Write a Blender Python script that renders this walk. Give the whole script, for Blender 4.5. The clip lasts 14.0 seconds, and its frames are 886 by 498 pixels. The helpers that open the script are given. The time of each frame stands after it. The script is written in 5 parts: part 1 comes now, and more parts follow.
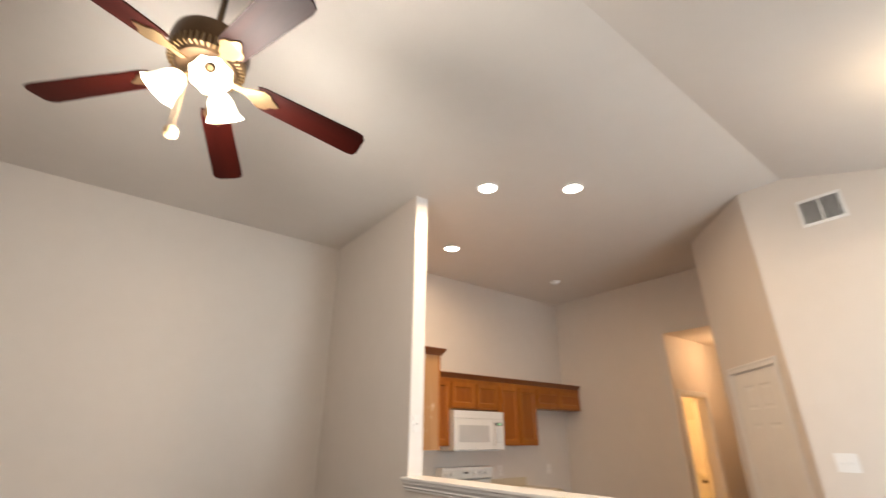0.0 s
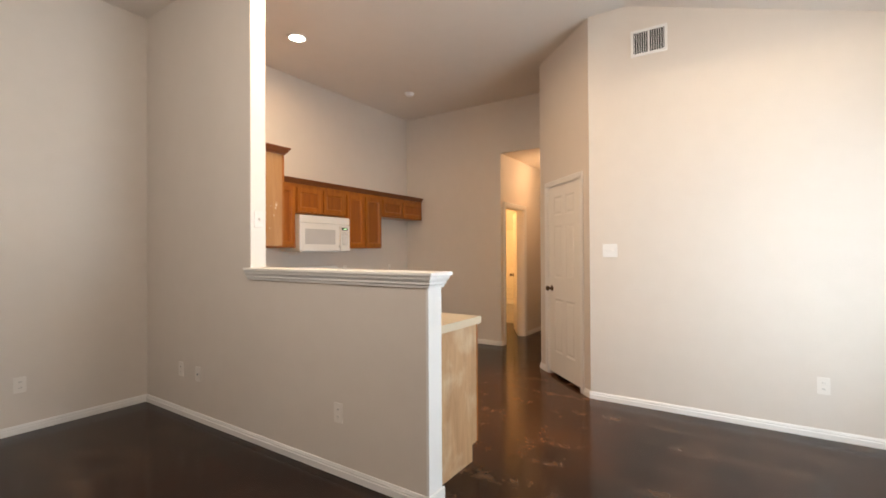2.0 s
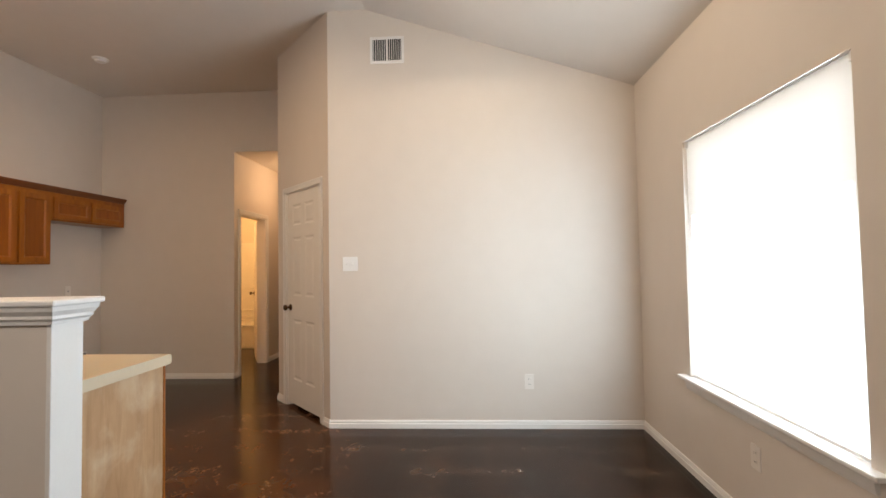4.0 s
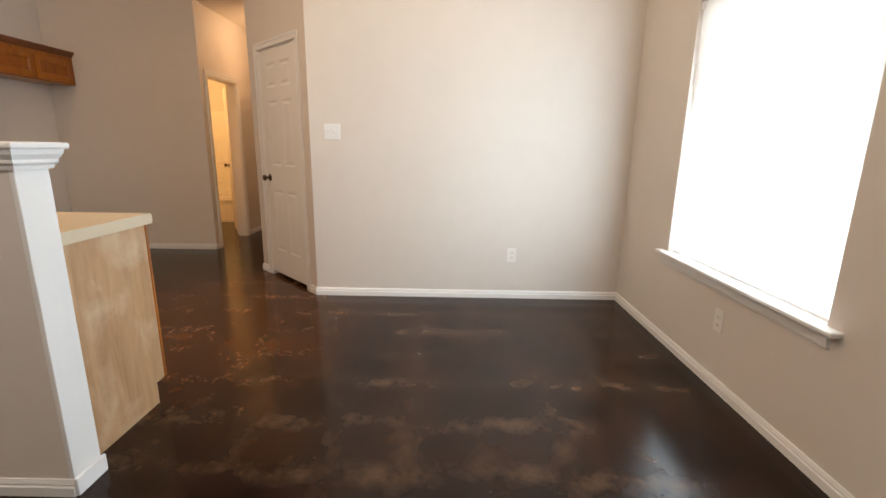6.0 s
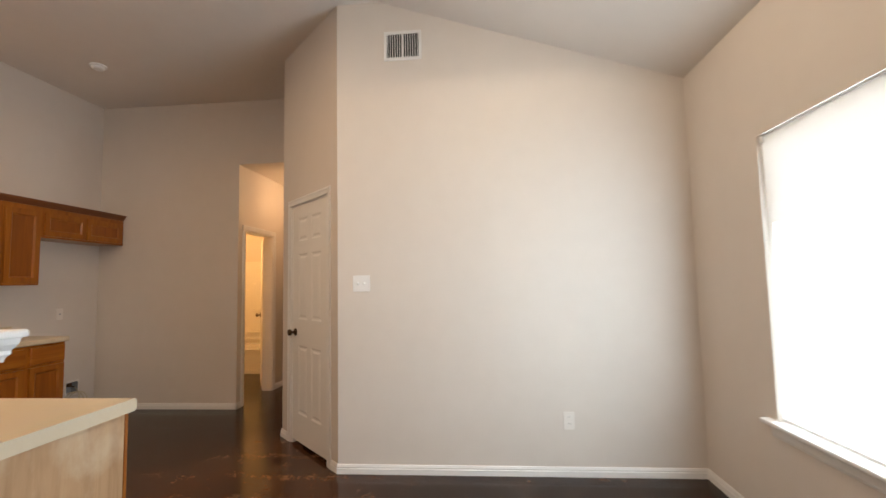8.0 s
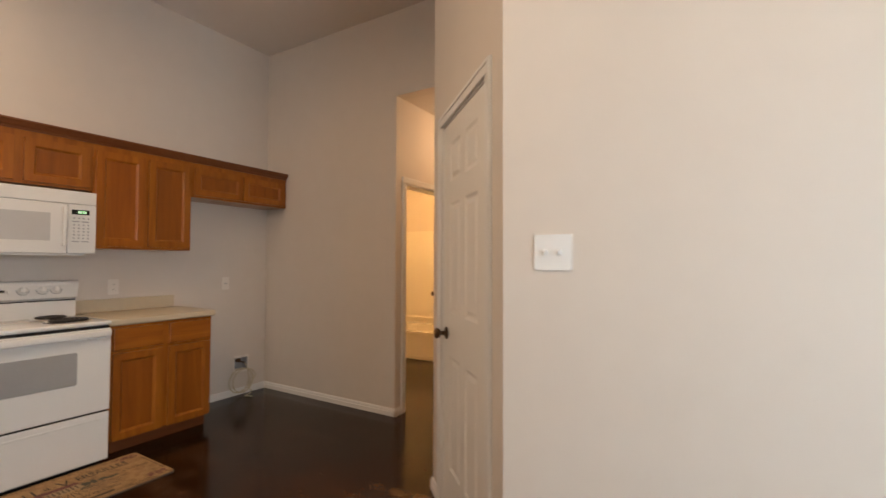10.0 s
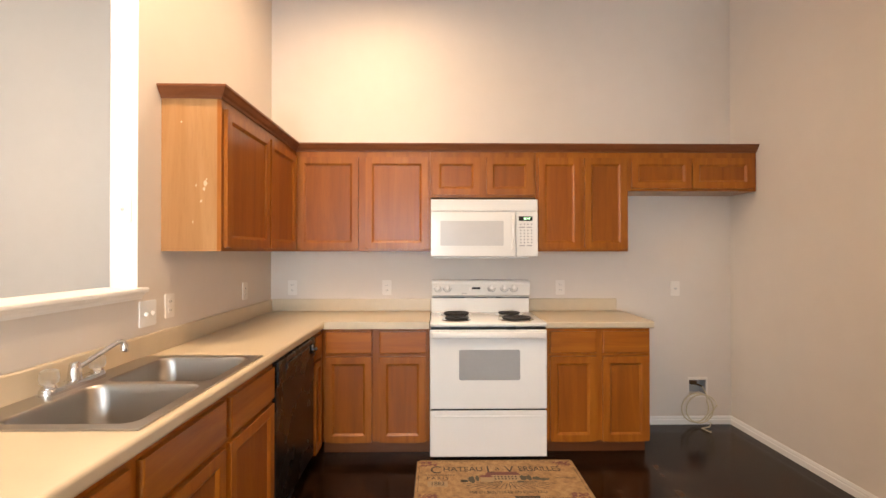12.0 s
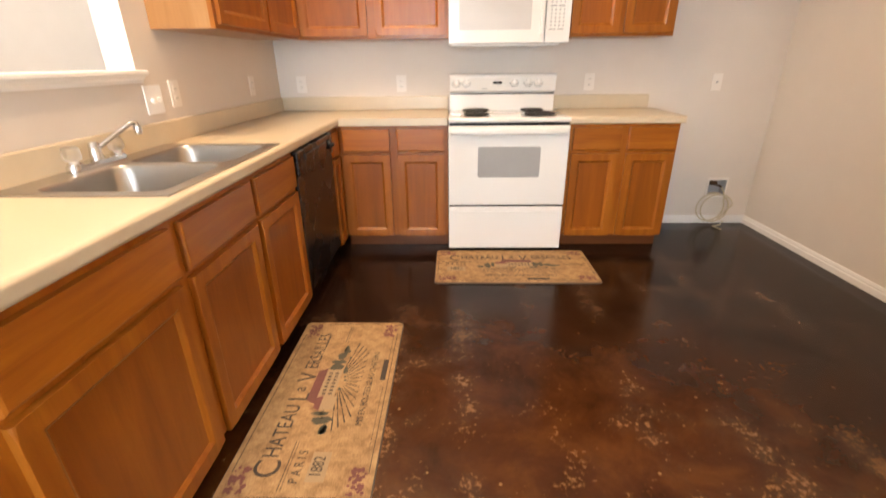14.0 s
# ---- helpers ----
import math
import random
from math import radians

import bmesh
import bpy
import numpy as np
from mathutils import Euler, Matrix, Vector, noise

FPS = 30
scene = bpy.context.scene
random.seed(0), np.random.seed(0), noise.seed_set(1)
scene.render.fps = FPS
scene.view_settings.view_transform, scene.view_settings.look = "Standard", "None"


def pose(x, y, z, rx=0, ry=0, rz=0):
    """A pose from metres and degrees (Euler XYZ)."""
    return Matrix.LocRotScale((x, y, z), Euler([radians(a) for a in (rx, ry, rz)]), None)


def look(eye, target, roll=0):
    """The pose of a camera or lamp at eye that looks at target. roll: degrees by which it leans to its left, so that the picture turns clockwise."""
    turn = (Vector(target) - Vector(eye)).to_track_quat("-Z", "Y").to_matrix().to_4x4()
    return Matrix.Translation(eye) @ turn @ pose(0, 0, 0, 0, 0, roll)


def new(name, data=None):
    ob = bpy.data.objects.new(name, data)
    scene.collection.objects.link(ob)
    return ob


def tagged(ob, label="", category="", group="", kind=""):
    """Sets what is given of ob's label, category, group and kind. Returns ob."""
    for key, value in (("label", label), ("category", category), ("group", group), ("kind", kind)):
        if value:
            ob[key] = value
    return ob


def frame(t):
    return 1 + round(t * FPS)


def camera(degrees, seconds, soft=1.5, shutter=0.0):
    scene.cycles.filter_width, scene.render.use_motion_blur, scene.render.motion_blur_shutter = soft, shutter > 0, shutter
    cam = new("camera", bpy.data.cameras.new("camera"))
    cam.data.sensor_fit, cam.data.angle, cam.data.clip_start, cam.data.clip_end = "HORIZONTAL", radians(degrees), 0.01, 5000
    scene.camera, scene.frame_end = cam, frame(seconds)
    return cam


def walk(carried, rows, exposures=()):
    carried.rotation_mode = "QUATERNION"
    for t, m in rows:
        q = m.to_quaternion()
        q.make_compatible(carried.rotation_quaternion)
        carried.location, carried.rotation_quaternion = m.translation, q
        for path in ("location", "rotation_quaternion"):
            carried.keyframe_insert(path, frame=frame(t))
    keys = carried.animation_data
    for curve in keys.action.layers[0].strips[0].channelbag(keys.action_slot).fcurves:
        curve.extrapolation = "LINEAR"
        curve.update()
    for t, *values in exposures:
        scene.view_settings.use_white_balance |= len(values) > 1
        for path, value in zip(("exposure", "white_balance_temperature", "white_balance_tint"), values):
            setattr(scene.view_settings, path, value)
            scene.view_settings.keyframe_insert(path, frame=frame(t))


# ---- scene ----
cam = camera(90.0, 14.0, shutter=0.5)
PATH = [
    (0, (0.442, 0.237, 1.484), (1.563, 1.698, 2.265), 0.3),
    (0.3, (0.447, 0.24, 1.484), (1.741, 1.569, 2.233), 0.7),
    (0.5, (0.459, 0.232, 1.473), (1.847, 1.488, 2.177), 0.2),
    (1, (0.48, 0.24, 1.42), (2.051, 1.385, 1.89), -0.4),
    (1.5, (0.478, 0.252, 1.353), (2.127, 1.375, 1.494), 0.2),
    (2, (0.49, 0.259, 1.331), (2.159, 1.36, 1.345), -0.3),
    (2.5, (0.591, 0.24, 1.323), (2.389, 1.116, 1.322), -0.8),
    (3, (0.747, 0.151, 1.338), (2.664, 0.717, 1.418), 0.7),
    (3.5, (0.879, 0.161, 1.328), (2.86, 0.434, 1.37), -0.0),
    (4, (0.976, 0.223, 1.32), (2.972, 0.331, 1.389), -1.0),
    (4.2, (0.996, 0.23, 1.314), (2.992, 0.33, 1.363), -0.8),
    (6.3, (1.029, 0.288, 1.225), (2.972, 0.298, 0.755), 0.9),
    (6.5, (1.027, 0.263, 1.258), (3.008, 0.276, 0.983), 0.6),
    (7, (1.029, 0.274, 1.337), (3.026, 0.261, 1.446), 0.6),
    (9.3, (2.551, 0.527, 1.308), (4.454, 1.141, 1.355), -1.5),
    (9.5, (2.738, 0.579, 1.324), (4.588, 1.336, 1.37), 0.5),
    (10, (3.153, 0.75, 1.305), (4.869, 1.776, 1.362), 0.2),
    (10.5, (3.454, 0.968, 1.339), (4.934, 2.312, 1.375), -1.5),
    (11, (3.714, 1.046, 1.322), (4.501, 2.884, 1.357), 0.7),
    (11.5, (3.819, 1.116, 1.386), (3.97, 3.11, 1.341), 1.2),
    (12, (3.804, 1.159, 1.385), (3.832, 3.159, 1.398), 0.0),
    (12.5, (3.793, 1.191, 1.383), (3.805, 3.191, 1.391), -0.4),
    (13, (3.792, 1.212, 1.344), (3.797, 3.202, 1.144), -0.3),
    (13.5, (3.806, 1.196, 1.275), (3.766, 3.121, 0.734), -0.45),
    (14, (3.791, 1.193, 1.242), (3.744, 3.036, 0.466), -0.63),
]
EXPOSURES = [(0.0, -0.02), (0.5, 0.04), (2.0, 0.04), (3.0, -0.06), (3.5, -0.12), (4.0, -0.28), (4.2, -0.3), (6.3, -0.18), (7.0, -0.22), (9.3, -0.45), (10.5, -0.1), (11.0, 0.16), (11.5, 0.42), (12.5, 0.64), (13.5, 0.74), (14.0, 0.92)]
walk(cam, [(t, look(eye, target, roll)) for t, eye, target, roll in PATH], EXPOSURES)

# ---------------------------------------------------------------- light
world = bpy.data.worlds.new("sky")
scene.world = world
world.use_nodes = True
sky = world.node_tree.nodes.new("ShaderNodeTexSky")
sky.sky_type, sky.sun_disc = "NISHITA", False
sky.sun_elevation, sky.sun_rotation = radians(50), radians(150)
world.node_tree.nodes["Background"].inputs["Strength"].default_value = 0.1
world.node_tree.links.new(sky.outputs["Color"], world.node_tree.nodes["Background"].inputs["Color"])

WARM = (1.0, 0.695, 0.415)
AMBER = (1.0, 0.56, 0.20)


def lamp(name, kind, at, watts, colour, size=0.1, target=None, size_y=None, spot=None):
    data = bpy.data.lights.new(name, kind)
    data.energy, data.color = watts, colour
    if kind == "AREA":
        data.shape, data.size = ("RECTANGLE", size) if size_y else ("DISK", size)
        data.spread = radians(180 if size_y else 172)
        if size_y:
            data.size_y = size_y
    else:
        data.shadow_soft_size = size
    if spot:
        data.spot_size, data.spot_blend = radians(spot), 0.12
    ob = new(name, data)
    ob.matrix_world = look(at, target) if target else Matrix.Translation(at)
    return ob


CANS = [(2.77, 2.64), (3.35, 2.19), (3.36, 3.875)]
FAN = (0.512, 1.925, 2.85)
DOME = (3.30, 0.04)
lamp("window_daylight", "AREA", (3.2175, -1.182, 1.34), 60, (0.73, 0.885, 1.0), 1.14, (3.2175, 5, 1.1), 1.46)
for (cx, cy), watts in zip(CANS, (31, 11, 13)):
    lamp("can_light", "AREA", (cx, cy, 3.455), watts, WARM, 0.14, (cx, cy, 0))
lamp("fan_light", "POINT", (FAN[0], FAN[1], FAN[2] - 0.34), 88, (1.0, 0.935, 0.85), 0.17)
lamp("dome_light", "POINT", (DOME[0], DOME[1] + 0.08, 2.80), 6, (1.0, 0.74, 0.48), 0.07)
lamp("dome_light_down", "SPOT", (DOME[0], DOME[1] + 0.02, 2.93), 18, (1.0, 0.80, 0.56), 0.07, (DOME[0], DOME[1] + 0.021, 0), spot=179)
lamp("hall_light", "POINT", (7.0, 2.45, 2.46), 12, (1.0, 0.56, 0.25), 0.06)
lamp("bath_light", "POINT", (7.35, 4.2, 2.4), 75, AMBER, 0.08)


# ---------------------------------------------------------------- materials
def bare(name):
    m = bpy.data.materials.new(name)
    m.use_nodes = True
    return m, m.node_tree.nodes, m.node_tree.links, m.node_tree.nodes["Principled BSDF"]


def coords(nodes, links, scale=(1, 1, 1), turn=(0, 0, 0), space="Object"):
    tc, mp = nodes.new("ShaderNodeTexCoord"), nodes.new("ShaderNodeMapping")
    mp.inputs["Scale"].default_value, mp.inputs["Rotation"].default_value = scale, turn
    links.new(tc.outputs[space], mp.inputs["Vector"])
    return mp.outputs["Vector"]


def noise_of(nodes, links, vector, scale, detail=4, rough=0.55, distortion=0.0):
    n = nodes.new("ShaderNodeTexNoise")
    n.inputs["Scale"].default_value, n.inputs["Detail"].default_value = scale, detail
    n.inputs["Roughness"].default_value, n.inputs["Distortion"].default_value = rough, distortion
    links.new(vector, n.inputs["Vector"])
    return n.outputs["Fac"]


def ramp_of(nodes, links, fac, stops):
    r = nodes.new("ShaderNodeValToRGB")
    while len(r.color_ramp.elements) < len(stops):
        r.color_ramp.elements.new(0.5)
    for e, (p, c) in zip(r.color_ramp.elements, stops):
        e.position, e.color = p, (*c, 1)
    links.new(fac, r.inputs["Fac"])
    return r.outputs["Color"]


def mixed(nodes, links, fac, a, b, how="MIX"):
    m = nodes.new("ShaderNodeMix")
    m.data_type, m.blend_type = "RGBA", how
    for socket, value in ((m.inputs[0], fac), (m.inputs[6], a), (m.inputs[7], b)):
        if isinstance(value, (int, float)):
            socket.default_value = value
        elif isinstance(value, tuple):
            socket.default_value = (*value, 1)
        else:
            links.new(value, socket)
    return m.outputs[2]


def maths(nodes, links, op, a, b=0.0, c=0.0):
    m = nodes.new("ShaderNodeMath")
    m.operation = op
    for socket, value in zip(m.inputs, (a, b, c)):
        if isinstance(value, (int, float)):
            socket.default_value = value
        else:
            links.new(value, socket)
    return m.outputs[0]


def bumped(nodes, links, bsdf, height, strength, distance=0.002):
    b = nodes.new("ShaderNodeBump")
    b.inputs["Strength"].default_value, b.inputs["Distance"].default_value = strength, distance
    links.new(height, b.inputs["Height"])
    links.new(b.outputs["Normal"], bsdf.inputs["Normal"])


def surface(name, rgb, rough=0.5, metal=0.0, vary=0.06, scale=4.0, grain=60.0, bump=0.05, coat=0.0, space="Object"):
    """A plain painted, plastic or metal surface with slight unevenness at two scales."""
    m, nodes, links, bsdf = bare(name)
    v = coords(nodes, links, space=space)
    large, fine = noise_of(nodes, links, v, scale), noise_of(nodes, links, v, grain, 3)
    both = maths(nodes, links, "ADD", maths(nodes, links, "MULTIPLY", large, 0.7), maths(nodes, links, "MULTIPLY", fine, 0.3))
    low, high = tuple(c * (1 - vary) for c in rgb), tuple(min(1, c * (1 + vary)) for c in rgb)
    links.new(ramp_of(nodes, links, both, [(0.3, low), (0.7, high)]), bsdf.inputs["Base Color"])
    links.new(maths(nodes, links, "MULTIPLY_ADD", large, 0.16, rough - 0.08), bsdf.inputs["Roughness"])
    bsdf.inputs["Metallic"].default_value = metal
    bsdf.inputs["Coat Weight"].default_value = coat
    if bump:
        bumped(nodes, links, bsdf, fine, bump)
    return m


def paint(name, rgb, rough, peel=110.0, strength=0.07):
    """Wall paint over a sprayed orange-peel texture, with faint roller marks and scuffs."""
    m, nodes, links, bsdf = bare(name)
    v = coords(nodes, links, space="Object")
    broad, mid = noise_of(nodes, links, v, 0.9, 3), noise_of(nodes, links, v, 7, 4)
    tone = ramp_of(nodes, links, broad, [(0.3, tuple(c * 0.985 for c in rgb)), (0.7, tuple(c * 1.015 for c in rgb))])
    links.new(mixed(nodes, links, 0.02, tone, ramp_of(nodes, links, mid, [(0.35, (0.3, 0.28, 0.25)), (0.65, (0.9, 0.88, 0.84))])), bsdf.inputs["Base Color"])
    links.new(maths(nodes, links, "MULTIPLY_ADD", mid, 0.15, rough - 0.07), bsdf.inputs["Roughness"])
    bumped(nodes, links, bsdf, noise_of(nodes, links, v, peel, 3, 0.6), strength, 0.0015)
    return m


def timber(name, dark, mid, light, axis="z", rough=0.36, coat=0.3, streak=1.0, spec=0.3):
    """Stained wood with grain along one axis of the piece; each piece has its own tone."""
    m, nodes, links, bsdf = bare(name)
    info = nodes.new("ShaderNodeObjectInfo")
    stretch = {"x": (0.7, 9, 9), "y": (9, 0.7, 9), "z": (9, 9, 0.7)}[axis]
    v = coords(nodes, links, stretch)
    shift = nodes.new("ShaderNodeVectorMath")
    shift.operation = "ADD"
    links.new(v, shift.inputs[0])
    links.new(maths(nodes, links, "MULTIPLY", info.outputs["Random"], 40.0), shift.inputs[1])
    v = shift.outputs[0]
    grain = noise_of(nodes, links, v, 0.9 * streak, 5, 0.55, 0.7)
    pores = noise_of(nodes, links, v, 14.0, 4, 0.7, 0.2)
    tone = ramp_of(nodes, links, grain, [(0.25, dark), (0.5, mid), (0.78, light)])
    tone = mixed(nodes, links, maths(nodes, links, "MULTIPLY", ramp_of(nodes, links, pores, [(0.5, (0, 0, 0)), (0.75, (1, 1, 1))]), 0.22), tone, tuple(c * 0.6 for c in dark))
    hsv = nodes.new("ShaderNodeHueSaturation")
    links.new(tone, hsv.inputs["Color"])
    links.new(maths(nodes, links, "MULTIPLY_ADD", info.outputs["Random"], 0.22, 0.89), hsv.inputs["Value"])
    links.new(hsv.outputs["Color"], bsdf.inputs["Base Color"])
    links.new(maths(nodes, links, "MULTIPLY_ADD", pores, 0.2, rough - 0.1), bsdf.inputs["Roughness"])
    bsdf.inputs["Coat Weight"].default_value, bsdf.inputs["Coat Roughness"].default_value = coat, 0.26
    bsdf.inputs["Specular IOR Level"].default_value = spec
    bumped(nodes, links, bsdf, pores, 0.08, 0.001)
    return m


def glowing(name, rgb, strength):
    m, nodes, links, bsdf = bare(name)
    bsdf.inputs["Base Color"].default_value = (0.9, 0.88, 0.84, 1)
    bsdf.inputs["Emission Color"].default_value = (*rgb, 1)
    bsdf.inputs["Emission Strength"].default_value = strength
    return m


def clear(name, rough=0.0, tint=(1, 1, 1), ior=1.45):
    m, nodes, links, bsdf = bare(name)
    bsdf.inputs["Base Color"].default_value = (*tint, 1)
    bsdf.inputs["Transmission Weight"].default_value = 1.0
    bsdf.inputs["Roughness"].default_value, bsdf.inputs["IOR"].default_value = rough, ior
    return m


def stained_concrete():
    """Dark acid-stained slab, sealed glossy, with tan worn patches where an old tile grid left its marks."""
    m, nodes, links, bsdf = bare("stained_concrete")
    v = coords(nodes, links)
    broad = noise_of(nodes, links, v, 0.8, 5, 0.6, 0.6)
    cloud = noise_of(nodes, links, v, 3.2, 6, 0.65, 0.4)
    base = ramp_of(nodes, links, cloud, [(0.3, (0.0045, 0.0021, 0.0015)), (0.5, (0.014, 0.0056, 0.003)), (0.74, (0.034, 0.0125, 0.005))])

    def span(value, lo, hi, out_lo=0.0, out_hi=1.0):
        r = nodes.new("ShaderNodeMapRange")
        r.interpolation_type = "SMOOTHSTEP"
        for key, number in (("From Min", lo), ("From Max", hi), ("To Min", out_lo), ("To Max", out_hi)):
            r.inputs[key].default_value = number
        links.new(value, r.inputs["Value"])
        return r.outputs[0]

    # the stain wore to a warm brown where people stood between the counters and the hall
    flat = nodes.new("ShaderNodeVectorMath")
    flat.operation = "MULTIPLY"
    flat.inputs[1].default_value = (0.85, 1.0, 0.0)
    links.new(v, flat.inputs[0])
    far = nodes.new("ShaderNodeVectorMath")
    far.operation = "DISTANCE"
    links.new(flat.outputs[0], far.inputs[0])
    far.inputs[1].default_value = (4.0 * 0.85, 2.05, 0)
    ragged = maths(nodes, links, "MULTIPLY_ADD", broad, 0.9, maths(nodes, links, "SUBTRACT", far.outputs["Value"], 0.45))
    tread = span(ragged, 0.55, 1.45, 1.0, 0.0)
    # worn tones, also lightened here in place of stronger can light
    warm = ramp_of(nodes, links, cloud, [(0.28, (0.028, 0.009, 0.0032)), (0.5, (0.062, 0.019, 0.0054)), (0.72, (0.115, 0.038, 0.009))])
    tone = mixed(nodes, links, maths(nodes, links, "MULTIPLY", tread, 0.85), base, warm)
    # ghost of the old grid, about a third of a metre apart
    sep = nodes.new("ShaderNodeSeparateXYZ")
    warp = nodes.new("ShaderNodeVectorMath")
    warp.operation = "ADD"
    wob = nodes.new("ShaderNodeTexNoise")
    wob.inputs["Scale"].default_value = 2.5
    links.new(v, wob.inputs["Vector"])
    small = nodes.new("ShaderNodeVectorMath")
    small.operation = "SCALE"
    small.inputs["Scale"].default_value = 0.12
    links.new(wob.outputs["Color"], small.inputs[0])
    links.new(v, warp.inputs[0])
    links.new(small.outputs[0], warp.inputs[1])
    links.new(warp.outputs[0], sep.inputs[0])

    def lines(axis):
        f = maths(nodes, links, "FRACT", maths(nodes, links, "MULTIPLY", sep.outputs[axis], 1 / 0.34))
        return span(maths(nodes, links, "ABSOLUTE", maths(nodes, links, "SUBTRACT", f, 0.5)), 0.34, 0.0)

    grid = maths(nodes, links, "MAXIMUM", lines("X"), maths(nodes, links, "MULTIPLY", lines("Y"), 0.6))
    patch = span(noise_of(nodes, links, v, 1.3, 3, 0.5, 0.3), 0.40, 0.62)
    where = maths(nodes, links, "MULTIPLY", grid, patch)
    mid = noise_of(nodes, links, v, 8, 4, 0.6)
    crumbs = noise_of(nodes, links, v, 46, 4, 0.65)
    smear = maths(nodes, links, "MULTIPLY", where, span(mid, 0.30, 0.70))
    tone = mixed(nodes, links, maths(nodes, links, "MULTIPLY", smear, 0.85), tone, (0.075, 0.044, 0.028))
    speck = maths(nodes, links, "ADD", maths(nodes, links, "MULTIPLY", maths(nodes, links, "MULTIPLY_ADD", where, 0.6, maths(nodes, links, "MULTIPLY", grid, 0.4)), 0.12), maths(nodes, links, "ADD", maths(nodes, links, "MULTIPLY", mid, 0.45), maths(nodes, links, "MULTIPLY", crumbs, 0.55)))
    worn = maths(nodes, links, "MULTIPLY", span(speck, 0.59, 0.70), maths(nodes, links, "MULTIPLY_ADD", tread, 0.92, 0.08))
    tone = mixed(nodes, links, maths(nodes, links, "MULTIPLY", worn, 0.7), tone, (0.23, 0.10, 0.027))
    # scattered pale chips
    chips = nodes.new("ShaderNodeTexVoronoi")
    chips.inputs["Scale"].default_value = 17
    links.new(v, chips.inputs["Vector"])
    pick = nodes.new("ShaderNodeSeparateColor")
    links.new(chips.outputs["Color"], pick.inputs[0])
    chip = maths(nodes, links, "MULTIPLY", span(chips.outputs["Distance"], 0.13, 0.07), span(pick.outputs[0], 0.80, 0.82))
    chip = maths(nodes, links, "MULTIPLY", chip, maths(nodes, links, "MULTIPLY_ADD", tread, 0.9, 0.1))
    tone = mixed(nodes, links, maths(nodes, links, "MULTIPLY", chip, 0.8), tone, (0.27, 0.15, 0.065))
    links.new(tone, bsdf.inputs["Base Color"])
    links.new(maths(nodes, links, "MULTIPLY_ADD", cloud, 0.16, maths(nodes, links, "MULTIPLY_ADD", worn, 0.2, 0.10)), bsdf.inputs["Roughness"])
    bsdf.inputs["Specular IOR Level"].default_value = 0.25
    bumped(nodes, links, bsdf, cloud, 0.03, 0.003)
    return m


def shade_cloth():
    """White woven shade that lets daylight through."""
    m, nodes, links, bsdf = bare("shade_cloth")
    bsdf.inputs["Base Color"].default_value = (0.86, 0.86, 0.85, 1)
    bsdf.inputs["Roughness"].default_value = 0.8
    through_it = nodes.new("ShaderNodeBsdfTranslucent")
    through_it.inputs["Color"].default_value = (0.9, 0.9, 0.89, 1)
    mix = nodes.new("ShaderNodeMixShader")
    mix.inputs[0].default_value = 0.6
    links.new(bsdf.outputs[0], mix.inputs[1])
    links.new(through_it.outputs[0], mix.inputs[2])
    links.new(mix.outputs[0], nodes["Material Output"].inputs["Surface"])
    return m


def jute_print():
    m, nodes, links, bsdf = bare("printed_mat")
    v = coords(nodes, links)
    blotch = noise_of(nodes, links, v, 24, 5, 0.65)
    weave = noise_of(nodes, links, coords(nodes, links, (1, 7, 1)), 60, 3)
    tone = ramp_of(nodes, links, blotch, [(0.34, (0.17, 0.088, 0.036)), (0.47, (0.30, 0.17, 0.07)), (0.66, (0.43, 0.27, 0.125))])
    links.new(mixed(nodes, links, 0.35, tone, ramp_of(nodes, links, weave, [(0.35, (0.18, 0.095, 0.038)), (0.65, (0.43, 0.27, 0.125))])), bsdf.inputs["Base Color"])
    bsdf.inputs["Roughness"].default_value = 0.75
    bumped(nodes, links, bsdf, weave, 0.3, 0.001)
    return m


def raw_ply():
    """Unfinished plywood end panel, smeared with old filler and paint."""
    m, nodes, links, bsdf = bare("raw_plywood")
    v = coords(nodes, links, (8, 8, 0.8))
    grain = noise_of(nodes, links, v, 2.5, 6, 0.65, 0.8)
    tone = ramp_of(nodes, links, grain, [(0.3, (0.34, 0.185, 0.085)), (0.55, (0.44, 0.26, 0.13)), (0.75, (0.52, 0.33, 0.18))])
    smear = noise_of(nodes, links, coords(nodes, links, (3.0, 3.0, 2.2), (0, 0.5, 0)), 1.6, 6, 0.6, 0.35)
    links.new(mixed(nodes, links, maths(nodes, links, "MULTIPLY", ramp_of(nodes, links, smear, [(0.5, (0, 0, 0)), (0.68, (1, 1, 1))]), 0.5), tone, (0.62, 0.48, 0.33)), bsdf.inputs["Base Color"])
    bsdf.inputs["Roughness"].default_value = 0.55
    bumped(nodes, links, bsdf, grain, 0.1, 0.001)
    return m


WALL = paint("greige_wall_paint", (0.66, 0.59, 0.526), 0.6)
CEIL = paint("greige_ceiling_paint", (0.70, 0.637, 0.58), 0.75, 95.0, 0.14)
BATHWALL = paint("bath_wall_paint", (0.60, 0.50, 0.36), 0.5)
WHITE = surface("white_trim_paint", (0.77, 0.745, 0.72), 0.35, vary=0.03, grain=90, bump=0.04)
DOORWHITE = surface("white_door_paint", (0.77, 0.735, 0.69), 0.4, vary=0.03, grain=120, bump=0.08)
PLASTIC = surface("white_plastic", (0.80, 0.785, 0.77), 0.3, vary=0.02, bump=0.0)
IVORY = surface("ivory_plate_plastic", (0.755, 0.70, 0.645), 0.35, vary=0.02, bump=0.0)
